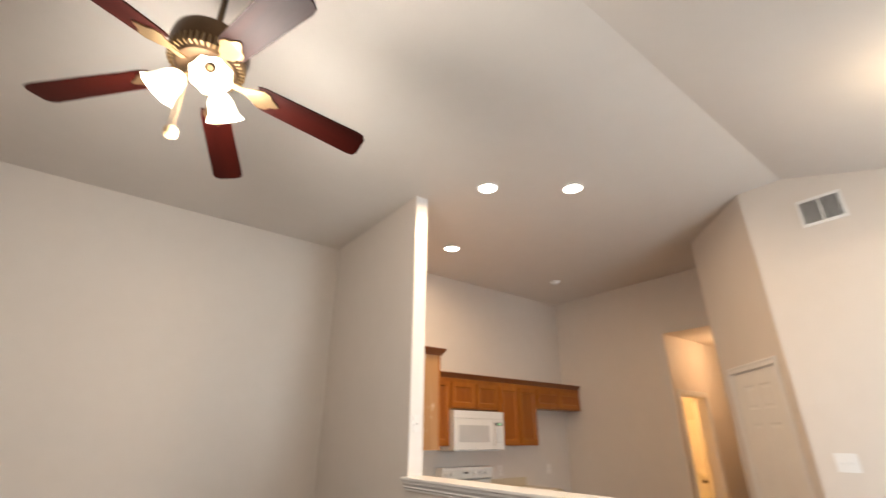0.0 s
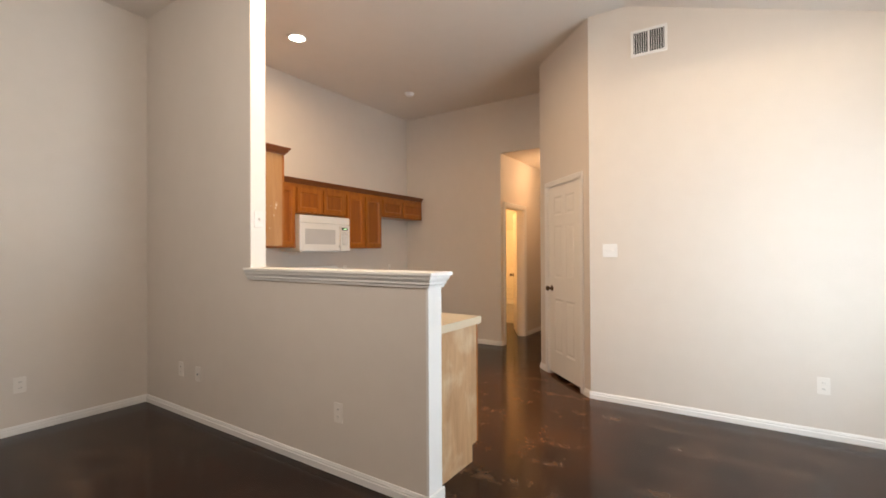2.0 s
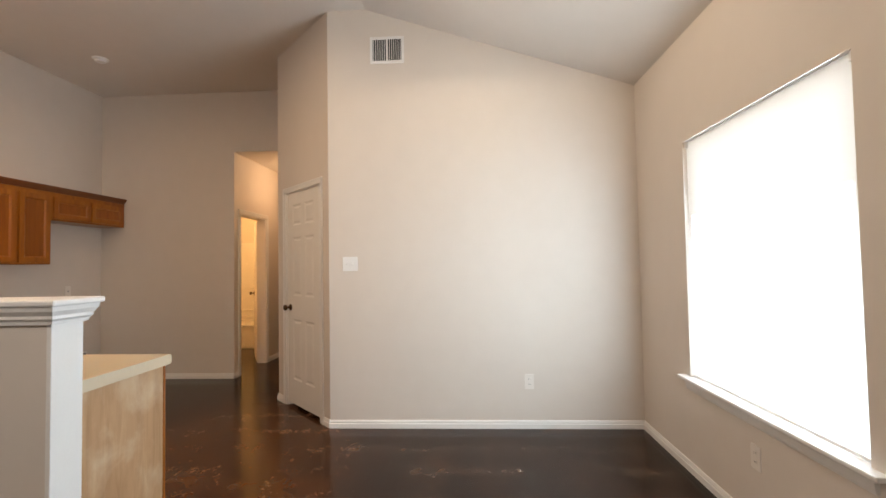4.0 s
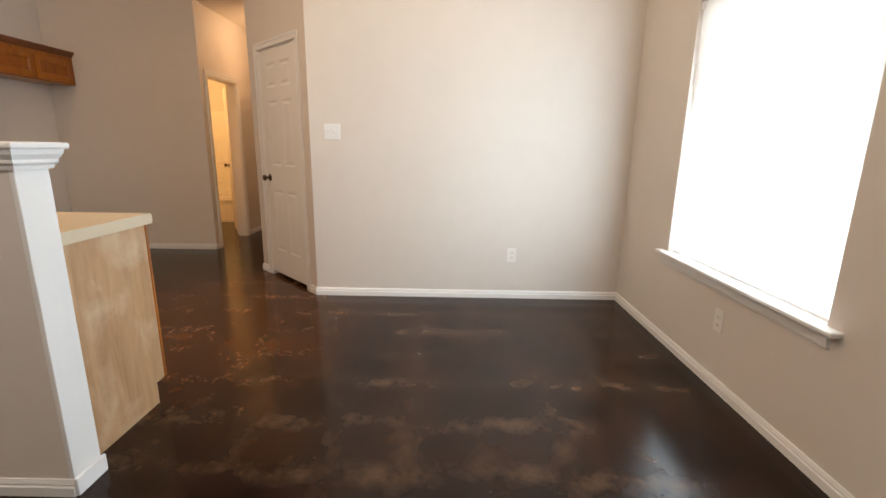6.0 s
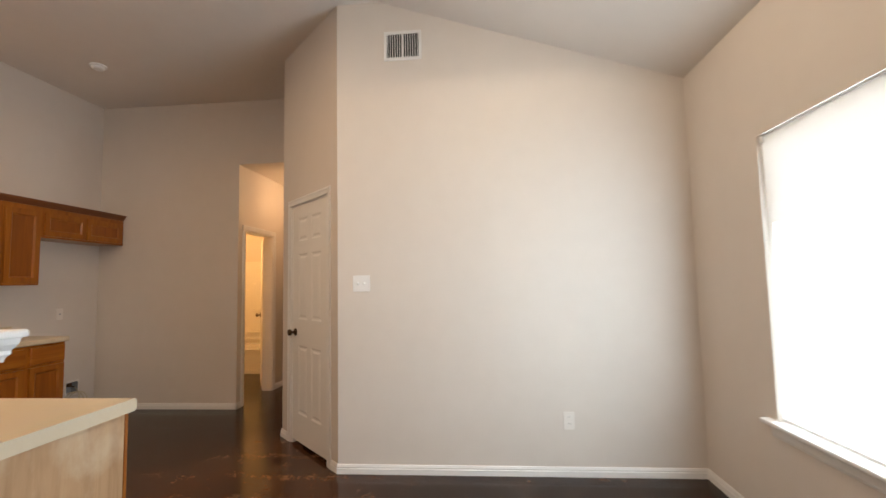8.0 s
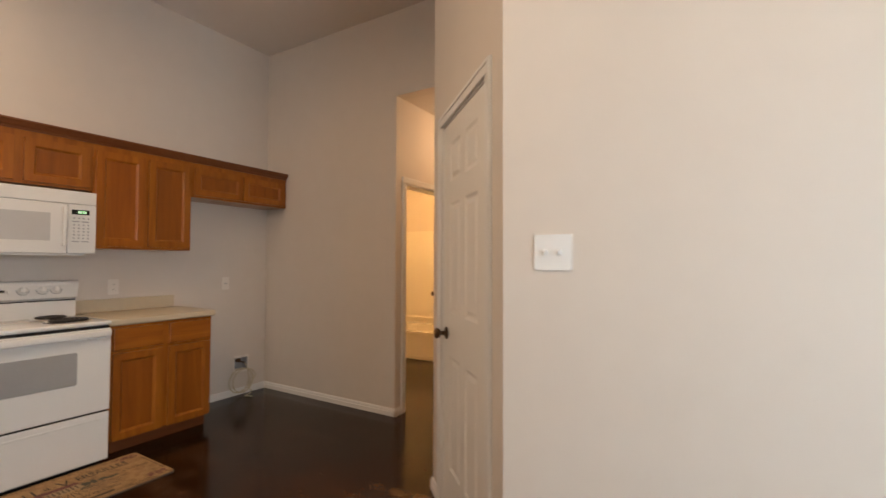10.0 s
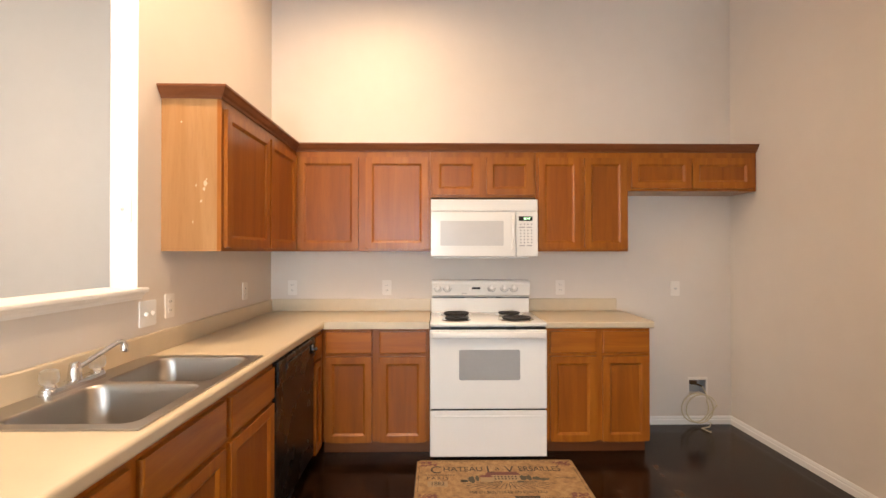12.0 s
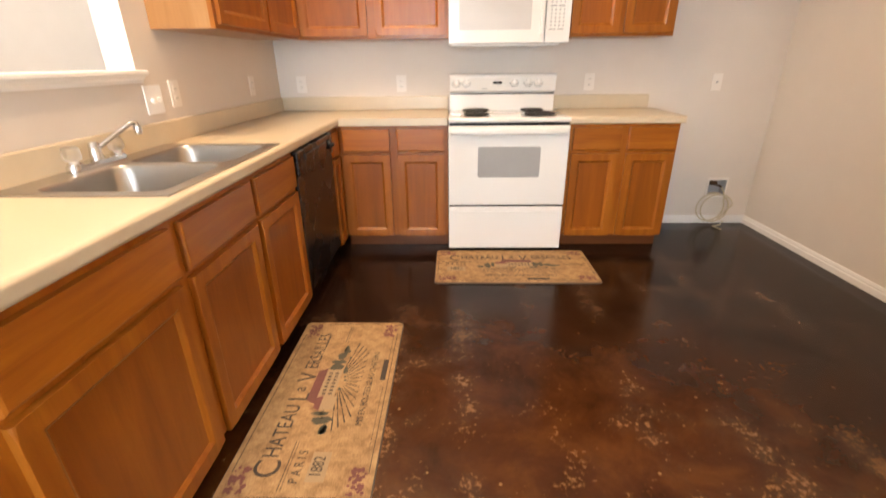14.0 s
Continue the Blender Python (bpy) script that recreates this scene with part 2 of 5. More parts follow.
ENAMEL = surface("white_enamel", (0.76, 0.745, 0.725), 0.16, vary=0.015, bump=0.0, coat=0.4)
WOOD = timber("stained_maple_upright", (0.225, 0.058, 0.0048), (0.30, 0.089, 0.007), (0.385, 0.13, 0.010), "z", streak=2.2)
WOODX = timber("stained_maple_level", (0.225, 0.058, 0.0048), (0.30, 0.089, 0.007), (0.385, 0.13, 0.010), "x", streak=2.2)
PANELSHADE = timber("stained_maple_panel_shade", (0.205, 0.052, 0.0046), (0.262, 0.073, 0.006), (0.325, 0.1, 0.0085), "z", streak=1.8)
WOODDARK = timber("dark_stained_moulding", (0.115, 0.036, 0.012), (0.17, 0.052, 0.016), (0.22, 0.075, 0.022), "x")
WOODEND = timber("pale_veneer_side", (0.28, 0.125, 0.042), (0.36, 0.178, 0.066), (0.43, 0.232, 0.098), "z")
RAWPLY = raw_ply()
LAMINATE = surface("beige_laminate", (0.57, 0.47, 0.335), 0.32, vary=0.05, scale=10, grain=220, bump=0.02)
FLOOR = stained_concrete()
BLACK = surface("black_plastic", (0.005, 0.005, 0.006), 0.27, vary=0.1, bump=0.0)
COIL = surface("burner_iron", (0.03, 0.027, 0.027), 0.5, 0.6, vary=0.2)
DARKGAP = surface("dark_gap", (0.02, 0.018, 0.016), 0.8, bump=0.0)
SMOKED = surface("grey_oven_glass", (0.33, 0.33, 0.335), 0.15, vary=0.04, bump=0.0, coat=0.5)
MESHGLASS = surface("grey_screen_glass", (0.52, 0.51, 0.51), 0.2, vary=0.05, grain=400, bump=0.0, coat=0.4)
GREYPRINT = surface("grey_print", (0.35, 0.35, 0.36), 0.5, bump=0.0)
STEEL = surface("brushed_stainless", (0.43, 0.405, 0.375), 0.33, 1.0, vary=0.04, scale=6, grain=40, bump=0.0)
CHROME = surface("chrome", (0.75, 0.75, 0.76), 0.09, 1.0, vary=0.02, bump=0.0)
ACRYLIC = clear("clear_acrylic", 0.3, (0.95, 0.96, 0.97), 1.3)
GLASS = clear("window_glass")
BRONZE = surface("aged_bronze", (0.10, 0.062, 0.036), 0.35, 0.9, vary=0.25)
BRASS = surface("antique_brass", (0.30, 0.20, 0.105), 0.3, 0.9, vary=0.2)
MAHOGANY = timber("mahogany_blade", (0.008, 0.0009, 0.0005), (0.019, 0.0018, 0.0009), (0.036, 0.004, 0.0016), "x", 0.5, 0.0, spec=0.1)
CORDWOOD = surface("pull_wood", (0.50, 0.33, 0.16), 0.4)
SCUFF = surface("old_paint_fleck", (0.60, 0.47, 0.33), 0.6, vary=0.15)
SHADECLOTH = shade_cloth()
MATTOP = jute_print()
INK = surface("dark_print", (0.04, 0.027, 0.019), 0.8, vary=0.3, grain=150, bump=0.0)
INKGREEN = surface("olive_print", (0.07, 0.062, 0.04), 0.8, vary=0.35, grain=120, bump=0.0)
INKRED = surface("wine_print", (0.15, 0.05, 0.042), 0.8, vary=0.35, grain=120, bump=0.0)
INKPALE = surface("cream_print", (0.33, 0.225, 0.125), 0.8, vary=0.15, grain=120, bump=0.0)
RUBBER = surface("dark_mat_edge", (0.09, 0.06, 0.04), 0.7)
TUBE = surface("cloudy_tube", (0.55, 0.47, 0.32), 0.35, vary=0.1, bump=0.0)
LENS = glowing("lit_lens", (1.0, 0.93, 0.80), 14)
SHADE = glowing("lit_frosted_glass", (1.0, 0.84, 0.60), 5)
DOMEGLASS = glowing("lit_dome_glass", (1.0, 0.86, 0.62), 9)
LED = glowing("clock_digits", (0.35, 1.0, 0.4), 1.5)
TUBWHITE = surface("tub_acrylic", (0.78, 0.74, 0.67), 0.25, vary=0.03, bump=0.0, coat=0.3)


# ---------------------------------------------------------------- building helpers
def part(name, bm, material, parent=None, label="", smooth=False, m=None):
    bmesh.ops.recalc_face_normals(bm, faces=bm.faces[:])
    if smooth:
        for e in bm.edges:
            e.smooth = len(e.link_faces) == 2 and e.calc_face_angle(0) < 0.6
        for f in bm.faces:
            f.smooth = True
    mesh = bpy.data.meshes.new(name)
    bm.to_mesh(mesh)
    bm.free()
    mesh.materials.append(material)
    ob = new(name, mesh)
    if parent is not None:
        ob.parent = parent
    if m is not None:
        ob.matrix_basis = m
    if label:
        ob["label"] = label
    return ob


def thing(name, m, label, category, group="", kind=""):
    ob = new(name)
    ob.empty_display_size = 0.1
    ob.matrix_basis = m
    return tagged(ob, label, category, group, kind)


def box(bm, x0, x1, y0, y1, z0, z1, bevel=0.0, segments=2):
    vs = [bm.verts.new((x, y, z)) for x in (x0, x1) for y in (y0, y1) for z in (z0, z1)]
    faces = [bm.faces.new([vs[i] for i in q]) for q in ((0, 1, 3, 2), (4, 6, 7, 5), (0, 4, 5, 1), (2, 3, 7, 6), (0, 2, 6, 4), (1, 5, 7, 3))]
    if bevel:
        bmesh.ops.bevel(bm, geom=list({e for f in faces for e in f.edges}), offset=bevel, segments=segments, profile=0.5, affect="EDGES", clamp_overlap=True)


def boxed(*a, **k):
    bm = bmesh.new()
    box(bm, *a, **k)
    return bm


def lathe(bm, profile, steps=28, at=(0, 0, 0), cap=True):
    """Turns a profile of (radius, height) round the z axis."""
    rings = []
    for r, z in profile:
        rings.append([bm.verts.new((at[0] + r * math.cos(2 * math.pi * k / steps), at[1] + r * math.sin(2 * math.pi * k / steps), at[2] + z)) for k in range(steps)])
    for a, b in zip(rings, rings[1:]):
        for k in range(steps):
            bm.faces.new((a[k], a[(k + 1) % steps], b[(k + 1) % steps], b[k]))
    if cap:
        bm.faces.new(rings[0])
        bm.faces.new(rings[-1])


def lathed(profile, steps=28, at=(0, 0, 0), cap=True):
    bm = bmesh.new()
    lathe(bm, profile, steps, at, cap)
    return bm


def tube(bm, points, r, steps=10):
    points = [Vector(p) for p in points]
    rings = []
    for i, p in enumerate(points):
        d = (points[min(i + 1, len(points) - 1)] - points[max(i - 1, 0)]).normalized()
        u = d.cross(Vector((0.31, 0.17, 0.93))).normalized()
        w = d.cross(u)
        rings.append([bm.verts.new(p + r * (math.cos(2 * math.pi * k / steps) * u + math.sin(2 * math.pi * k / steps) * w)) for k in range(steps)])
    for a, b in zip(rings, rings[1:]):
        for k in range(steps):
            bm.faces.new((a[k], a[(k + 1) % steps], b[(k + 1) % steps], b[k]))
    bm.faces.new(rings[0])
    bm.faces.new(rings[-1])


def prism(bm, outline, z0, z1, bevel=0.0):
    a = [bm.verts.new((x, y, z0)) for x, y in outline]
    b = [bm.verts.new((x, y, z1)) for x, y in outline]
    top = bm.faces.new(b)
    bm.faces.new(a[::-1])
    for k in range(len(a)):
        bm.faces.new((a[k], a[(k + 1) % len(a)], b[(k + 1) % len(a)], b[k]))
    if bevel:
        bmesh.ops.bevel(bm, geom=list(top.edges), offset=bevel, segments=2, profile=0.5, affect="EDGES")


def rounded(w, h, r, steps=5):
    """The outline of a rectangle with round corners about the origin."""
    out = []
    for cx, cy, a0 in ((w / 2 - r, h / 2 - r, 0), (-w / 2 + r, h / 2 - r, 90), (-w / 2 + r, -h / 2 + r, 180), (w / 2 - r, -h / 2 + r, 270)):
        out += [(cx + r * math.cos(radians(a0 + 90 * k / steps)), cy + r * math.sin(radians(a0 + 90 * k / steps))) for k in range(steps + 1)]
    return out


def extrude_profile(bm, profile, length, axis="x"):
    """A profile in (out, up), out towards -y, drawn along x from 0 to length."""
    a = [bm.verts.new((0, -o, z)) for o, z in profile]
    b = [bm.verts.new((length, -o, z)) for o, z in profile]
    bm.faces.new(a)
    bm.faces.new(b[::-1])
    for k in range(len(a)):
        bm.faces.new((a[k], b[k], b[(k + 1) % len(a)], a[(k + 1) % len(a)]))


def panelled(w, h, t, xs, zs, rings, edge=0.004):
    """A door leaf, front at y = 0 facing -y. The cells between xs and zs pairs are panels, sunk by rings of (inset, depth)."""
    bm = bmesh.new()
    gx, gz = sorted({0, w, *[x for p in xs for x in p]}), sorted({0, h, *[z for p in zs for z in p]})
    grid = {(x, z): bm.verts.new((x, 0, z)) for x in gx for z in gz}
    for x0, x1 in zip(gx, gx[1:]):
        for z0, z1 in zip(gz, gz[1:]):
            loop = [grid[x0, z0], grid[x1, z0], grid[x1, z1], grid[x0, z1]]
            if (x0, x1) in xs and (z0, z1) in zs:
                for inset, depth in rings:
                    inner = [bm.verts.new((x, depth, z)) for x, z in ((x0 + inset, z0 + inset), (x1 - inset, z0 + inset), (x1 - inset, z1 - inset), (x0 + inset, z1 - inset))]
                    for k in range(4):
                        bm.faces.new((loop[k], loop[(k + 1) % 4], inner[(k + 1) % 4], inner[k]))
                    loop = inner
            bm.faces.new(loop)
    rim = [grid[x, 0] for x in gx] + [grid[w, z] for z in gz[1:]] + [grid[x, h] for x in gx[-2::-1]] + [grid[0, z] for z in gz[-2:0:-1]]
    back = [bm.verts.new((v.co.x, t, v.co.z)) for v in rim]
    for k in range(len(rim)):
        bm.faces.new((rim[k], back[k], back[(k + 1) % len(rim)], rim[(k + 1) % len(rim)]))
    bm.faces.new(back)
    if edge:
        outer = [e for e in bm.edges if all(v in set(rim) for v in e.verts) and all(v.co.y == 0 for v in e.verts)
                 and (e.verts[0].co.x == e.verts[1].co.x and e.verts[0].co.x in (0, w) or e.verts[0].co.z == e.verts[1].co.z and e.verts[0].co.z in (0, h))]
        bmesh.ops.bevel(bm, geom=outer, offset=edge, segments=2, profile=0.5, affect="EDGES")
    return bm


def text_mesh(name, body, size, material, parent, m, squash=1.0):
    """Flat lettering, as a mesh, on the x-y plane of the pose m."""
    curve = bpy.data.curves.new(name, "FONT")
    curve.body, curve.size, curve.align_x, curve.align_y = body, size, "CENTER", "CENTER"
    curve.extrude = 0.0004
    temp = new(name + "_curve", curve)
    mesh = bpy.data.meshes.new_from_object(temp.evaluated_get(bpy.context.evaluated_depsgraph_get()))
    bpy.data.objects.remove(temp)
    bpy.data.curves.remove(curve)
    mesh.materials.clear()
    mesh.materials.append(material)
    mesh.name = name
    ob = new(name, mesh)
    ob.parent = parent
    ob.matrix_basis = m @ Matrix.Diagonal((squash, 1, 1, 1))
    return ob


# ---------------------------------------------------------------- setting
HIGH, EAVE, BREAK = 3.47, 2.74, 1.04
SLOPE = (HIGH - EAVE) / (BREAK + 1.15)


def wall(name, a, b, thick, z1, openings=(), material=None, label="painted greige drywall", z0=0.0):
    """A wall from a to b, with the room to the right of that way and its thickness to the left. openings: (from, to, bottom, top) along it."""
    length = (Vector(b) - Vector(a)).length
    bm = bmesh.new()
    cut = sorted({0.0, length, *[s for o in openings for s in o[:2]]})
    for s0, s1 in zip(cut, cut[1:]):
        if s1 - s0 < 1e-4:
            continue
        inside = [o for o in openings if o[0] < (s0 + s1) / 2 < o[1]]
        if not inside:
            box(bm, s0, s1, 0, thick, z0, z1)
        for o in inside:
            if o[2] > z0:
                box(bm, s0, s1, 0, thick, z0, o[2])
            if o[3] < z1:
                box(bm, s0, s1, 0, thick, o[3], z1)
    ob = part(name, bm, material or WALL, m=pose(a[0], a[1], 0, 0, 0, math.degrees(math.atan2(b[1] - a[1], b[0] - a[0]))))
    return tagged(ob, label, "wall", kind="structure")


PX0, PX1 = 2.365, 2.483          # faces of the partition: living side, kitchen side
PEND, JAMB = 1.605, 3.135          # its free end and the jamb of the pass-through
KX, KY = 6.18, 4.71              # kitchen corner
HN, HS = 3.03, 2.09              # hall sides
EX = 4.59                        # dining-side wall
DIAG = math.sqrt(2) * 0.725      # from the pantry door's datum to the dining wall
HEND = 8.83                      # far end of the hall
DX, DY = 5.348, 2.123            # hall end of the diagonal wall

wall("wall_north", (-2.72, KY), (KX + 0.12, KY), 0.12, HIGH + 0.1, [(5.835 + 2.72, 5.975 + 2.72, 0.235, 0.355)], label="tall greige drywall behind the kitchen cabinets")
wall("wall_east_kitchen", (KX, KY), (KX, DY), 0.12, HIGH + 0.1, [(KY - HN, KY - DY, 0, 2.73)], label="greige drywall with a tall hall opening")
wall("wall_hall_north", (KX + 0.12, HN), (HEND, HN), 0.12, 2.85, [(0.02, 0.72, 0, 1.99)], label="greige hall wall with a bathroom doorway")
wall("wall_hall_south", (HEND + 0.12, DY), (DX, DY), 0.12, HIGH + 0.1, label="greige hall wall behind the pantry")
wall("wall_diagonal", (DX, DY), (EX, HS - 0.725), 0.12, HIGH + 0.1, [(0.162 + 0.0467, 0.864 + 0.0467, 0, 2.035)], label="diagonal greige wall with the pantry door")
wall("wall_dining", (EX, HS - 0.725), (EX, -1.27), 0.12, HIGH + 0.1, label="plain greige gable wall with a return grille")
wall("wall_south", (EX + 0.12, -1.15), (-2.72, -1.15), 0.14, EAVE + 0.1, [(EX + 0.12 - 3.8345, EX + 0.12 - 2.6005, 0.575, 2.062)], label="greige wall with one bright window")
wall("wall_west", (-2.6, -1.27), (-2.6, 4.83), 0.12, HIGH + 0.1)
wall("wall_partition", (PX0, KY), (PX0, PEND), PX1 - PX0, HIGH + 0.02, [(KY - JAMB, KY - PEND, 1.204, HIGH + 0.02)], label="greige half wall with a pass-through to the kitchen")
wall("wall_hall_end", (HEND, 4.95), (HEND, 1.97), 0.12, 2.85)
wall("wall_bath_north", (6.18, 4.84), (HEND + 0.12, 4.84), 0.12, 2.85, material=BATHWALL, label="warm beige bathroom wall")
wall("wall_bath_west", (6.302, 3.15), (6.302, 4.84), -0.02, 2.85, material=BATHWALL, label="warm beige bathroom wall")

tagged(part("floor", boxed(-2.75, 9.0, -1.32, 5.0, -0.12, 0.0), FLOOR), "dark brown stained concrete floor, glossy and worn", "floor", kind="structure")
tagged(part("ceiling", boxed(-2.75, KX + 0.15, BREAK, KY + 0.15, HIGH, HIGH + 0.12), CEIL), "flat greige textured ceiling", "ceiling", kind="structure")
bm = bmesh.new()
ends = [[bm.verts.new((x, y, z)) for y, z in ((BREAK, HIGH), (BREAK, HIGH + 0.12), (-1.32, EAVE - 0.17 * SLOPE + 0.12), (-1.32, EAVE - 0.17 * SLOPE))] for x in (-2.75, EX + 0.9)]
bm.faces.new(ends[0])
bm.faces.new(ends[1])
for k in range(4):
    bm.faces.new((ends[0][k], ends[0][(k + 1) % 4], ends[1][(k + 1) % 4], ends[1][k]))
tagged(part("ceiling_slope", bm, CEIL), "sloping greige textured ceiling", "ceiling", kind="structure")
tagged(part("ceiling_hall", boxed(KX + 0.12, 9.0, HS - 0.14, 5.0, 2.73, 2.85), CEIL), "low greige hall ceiling", "ceiling", kind="structure")

BASE = [(0, 0), (0.015, 0), (0.015, 0.036), (0.0095, 0.041), (0.0125, 0.048), (0.006, 0.064), (0, 0.064)]


def baseboard(a, b, extend=(0, 0)):
    """Skirting from a to b, on the right of that way."""
    a, b = Vector(a), Vector(b)
    d = (b - a).normalized()
    a, b = a - d * extend[0], b + d * extend[1]
    bm = bmesh.new()
    extrude_profile(bm, BASE, (b - a).length)
    ob = part("baseboard", bm, WHITE, m=pose(a.x, a.y, 0, 0, 0, math.degrees(math.atan2(d.y, d.x))))
    tagged(ob, "white stepped wooden baseboard", "baseboard", kind="structure")


def along(s):
    """A point of the diagonal wall, s metres from its hall end."""
    return (5.315 - s / math.sqrt(2), HS - s / math.sqrt(2))


baseboard((-2.6, KY), (PX0, KY))
baseboard((5.262, KY), (KX, KY))
baseboard((KX, KY), (KX, HN), (0, 0.015))
baseboard((KX, HN), (6.263, HN), (0.015, 0))
baseboard((7.077, HN), (HEND, HN))
baseboard((HEND, DY), (DX, DY), (0, 0.008))
baseboard((DX, DY), along(0.10), (0.008, 0))
baseboard(along(0.926), along(DIAG), (0, 0.006))
baseboard((EX, HS - 0.725), (EX, -1.15), (0.006, 0))
baseboard((EX, -1.15), (-2.6, -1.15))
baseboard((-2.6, -1.15), (-2.6, KY))
baseboard((PX0, KY), (PX0, PEND), (0, 0.02))

# trim of the half wall: end board, moulded cap with horns
cap = thing("half_wall_cap", pose(0, 0, 0), "white painted moulded cap on the half wall", "trim", kind="structure")
part("cap_board", boxed(PX0 - 0.048, PX1 + 0.04, PEND - 0.068, JAMB + 0.022, 1.206, 1.227, bevel=0.006), WHITE, cap)
LOW = [(0, 1.144), (0.012, 1.144), (0.015, 1.156), (0.024, 1.164), (0.024, 1.174), (0.036, 1.190), (0.040, 1.206), (0, 1.206)]

SLIM = [(0, 1.176), (0.010, 1.176), (0.014, 1.188), (0.024, 1.198), (0.028, 1.206), (0, 1.206)]


def moulding(parent, name, profile, material, a, b, cut_a, cut_b):
    """A moulding from a to b, out to the right; each end slides by cut times its reach, for the mitres."""
    a, b = Vector(a), Vector(b)
    d = (b - a).normalized()
    out = Vector((d.y, -d.x))
    bm = bmesh.new()
    p = [bm.verts.new((*(a + out * o + d * o * cut_a), z)) for o, z in profile]
    q = [bm.verts.new((*(b + out * o + d * o * cut_b), z)) for o, z in profile]
    bm.faces.new(p)
    bm.faces.new(q[::-1])
    for k in range(len(p)):
        bm.faces.new((p[k], q[k], q[(k + 1) % len(p)], p[(k + 1) % len(p)]))
    return part(name, bm, material, parent)


BEND = PEND - 0.018
moulding(cap, "bed_moulding", LOW, WHITE, (PX0, JAMB + 0.015), (PX0, BEND), 0, 1)
moulding(cap, "bed_moulding", LOW, WHITE, (PX0, BEND), (PX1, BEND), -1, 0.7)
moulding(cap, "bed_moulding", SLIM, WHITE, (PX1, BEND), (PX1, JAMB + 0.015), 0, 0)
tagged(part("trim", boxed(PX0 - 0.002, PX1 + 0.002, PEND - 0.018, PEND, 0.0, 1.174, bevel=0.003), WHITE), "white board on the end of the half wall", "trim", kind="structure")
tagged(part("trim", boxed(PX0 - 0.01, PX1 + 0.01, PEND - 0.032, PEND - 0.018, 0.0, 0.07, bevel=0.004), WHITE), "white block at the foot of the half wall", "trim", kind="structure")
tagged(part("trim", boxed(PX0 - 0.001, PX1 + 0.001, JAMB - 0.004, JAMB, 1.227, HIGH), WHITE), "white painted jamb of the pass-through", "trim", kind="structure")


# window: recessed white frame, two sashes, stool and apron
def window():
    w = thing("window_1", pose(3.2175, -1.15, 0.575), "white single-hung window full of bright daylight", "window", kind="structure")
    half, high = 0.617, 1.487
    frame_bm = bmesh.new()
    for x0, x1, z0, z1 in ((-half, -half + 0.035, 0.022, high), (half - 0.035, half, 0.022, high), (-half + 0.035, half - 0.035, high - 0.035, high), (-half + 0.035, half - 0.035, 0.022, 0.06)):
        box(frame_bm, x0, x1, -0.13, -0.095, z0, z1, bevel=0.003)
    part("window_frame", frame_bm, WHITE, w)
    pane = part("pane", boxed(-half + 0.035, half - 0.035, -0.114, -0.110, 0.06, high - 0.035), GLASS, w)
    pane.visible_shadow = False
    part("window_sill", boxed(-half - 0.075, half + 0.075, -0.085, 0.05, 0.0, 0.022, bevel=0.006), WHITE, w, "white painted wooden stool with horns")
    bm = bmesh.new()
    extrude_profile(bm, [(0, -0.06), (0.012, -0.06), (0.016, -0.045), (0.02, -0.012), (0.02, 0), (0, 0)], 2 * half + 0.06)
    part("apron", bm, WHITE, w, m=pose(half + 0.03, 0, 0, 0, 0, 180))
    for sx in (-1, 1):
        part("shade_bracket", boxed(sx * (half - 0.012) - 0.012, sx * (half - 0.012) + 0.012, -0.05, -0.01, high - 0.04, high, bevel=0.003), PLASTIC, w)


window()
shade = thing("roller_shade", pose(3.2175, -1.172, 0.6), "white roller shade drawn down, glowing with daylight", "shade")
cloth = part("cloth", boxed(-0.612, 0.612, -0.0015, 0.0, 0.012, 1.459), SHADECLOTH, shade)
cloth.visible_shadow = False
part("hem_bar", boxed(-0.606, 0.606, -0.006, 0.004, 0.0, 0.016, bevel=0.002), PLASTIC, shade, "slim white hem bar")
back = part("backdrop", boxed(-3, 9, -6.1, -6.0, -1, 6), glowing("bright_overcast", (0.95, 0.98, 1.0), 5))
tagged(back, "bright hazy daylight outside", "backdrop", kind="structure")


# ---------------------------------------------------------------- doors
SIX = [(0.012, 0.006), (0.022, 0.007), (0.04, 0.001)]


def leaf(name, w, h, parent, m, pulls=(1,)):
    st, mid = w * 0.17, w * 0.115
    pw = (w - 2 * st - mid) / 2
    xs = [(st, st + pw), (st + pw + mid, w - st)]
    zs = [(h * 0.115, h * 0.40), (h * 0.51, h * 0.79), (h * 0.845, h * 0.945)]
    return part(name, panelled(w, h, 0.035, xs, zs, SIX, 0.002), DOORWHITE, parent, m=m)


def casing(parent, s0, s1, top, out=0.014, wide=0.057):
    for x0, x1, z0, z1 in ((s0 - wide, s0, 0, top), (s1, s1 + wide, 0, top), (s0 - wide, s1 + wide, top, top + wide)):
        bm = bmesh.new()
        box(bm, x0, x1, -out, 0, z0, z1, bevel=0.004)
        if z0:
            box(bm, x0 + 0.004, x1 - 0.004, -out - 0.004, -out, z1 - 0.02, z1 - 0.003, bevel=0.0015)
        else:
            outer = x0 if x1 == s0 else x1 - 0.018
            box(bm, outer + 0.001, outer + 0.017, -out - 0.004, -out, z0, z1 + (wide - 0.021), bevel=0.0015)
        part("casing", bm, WHITE, parent)


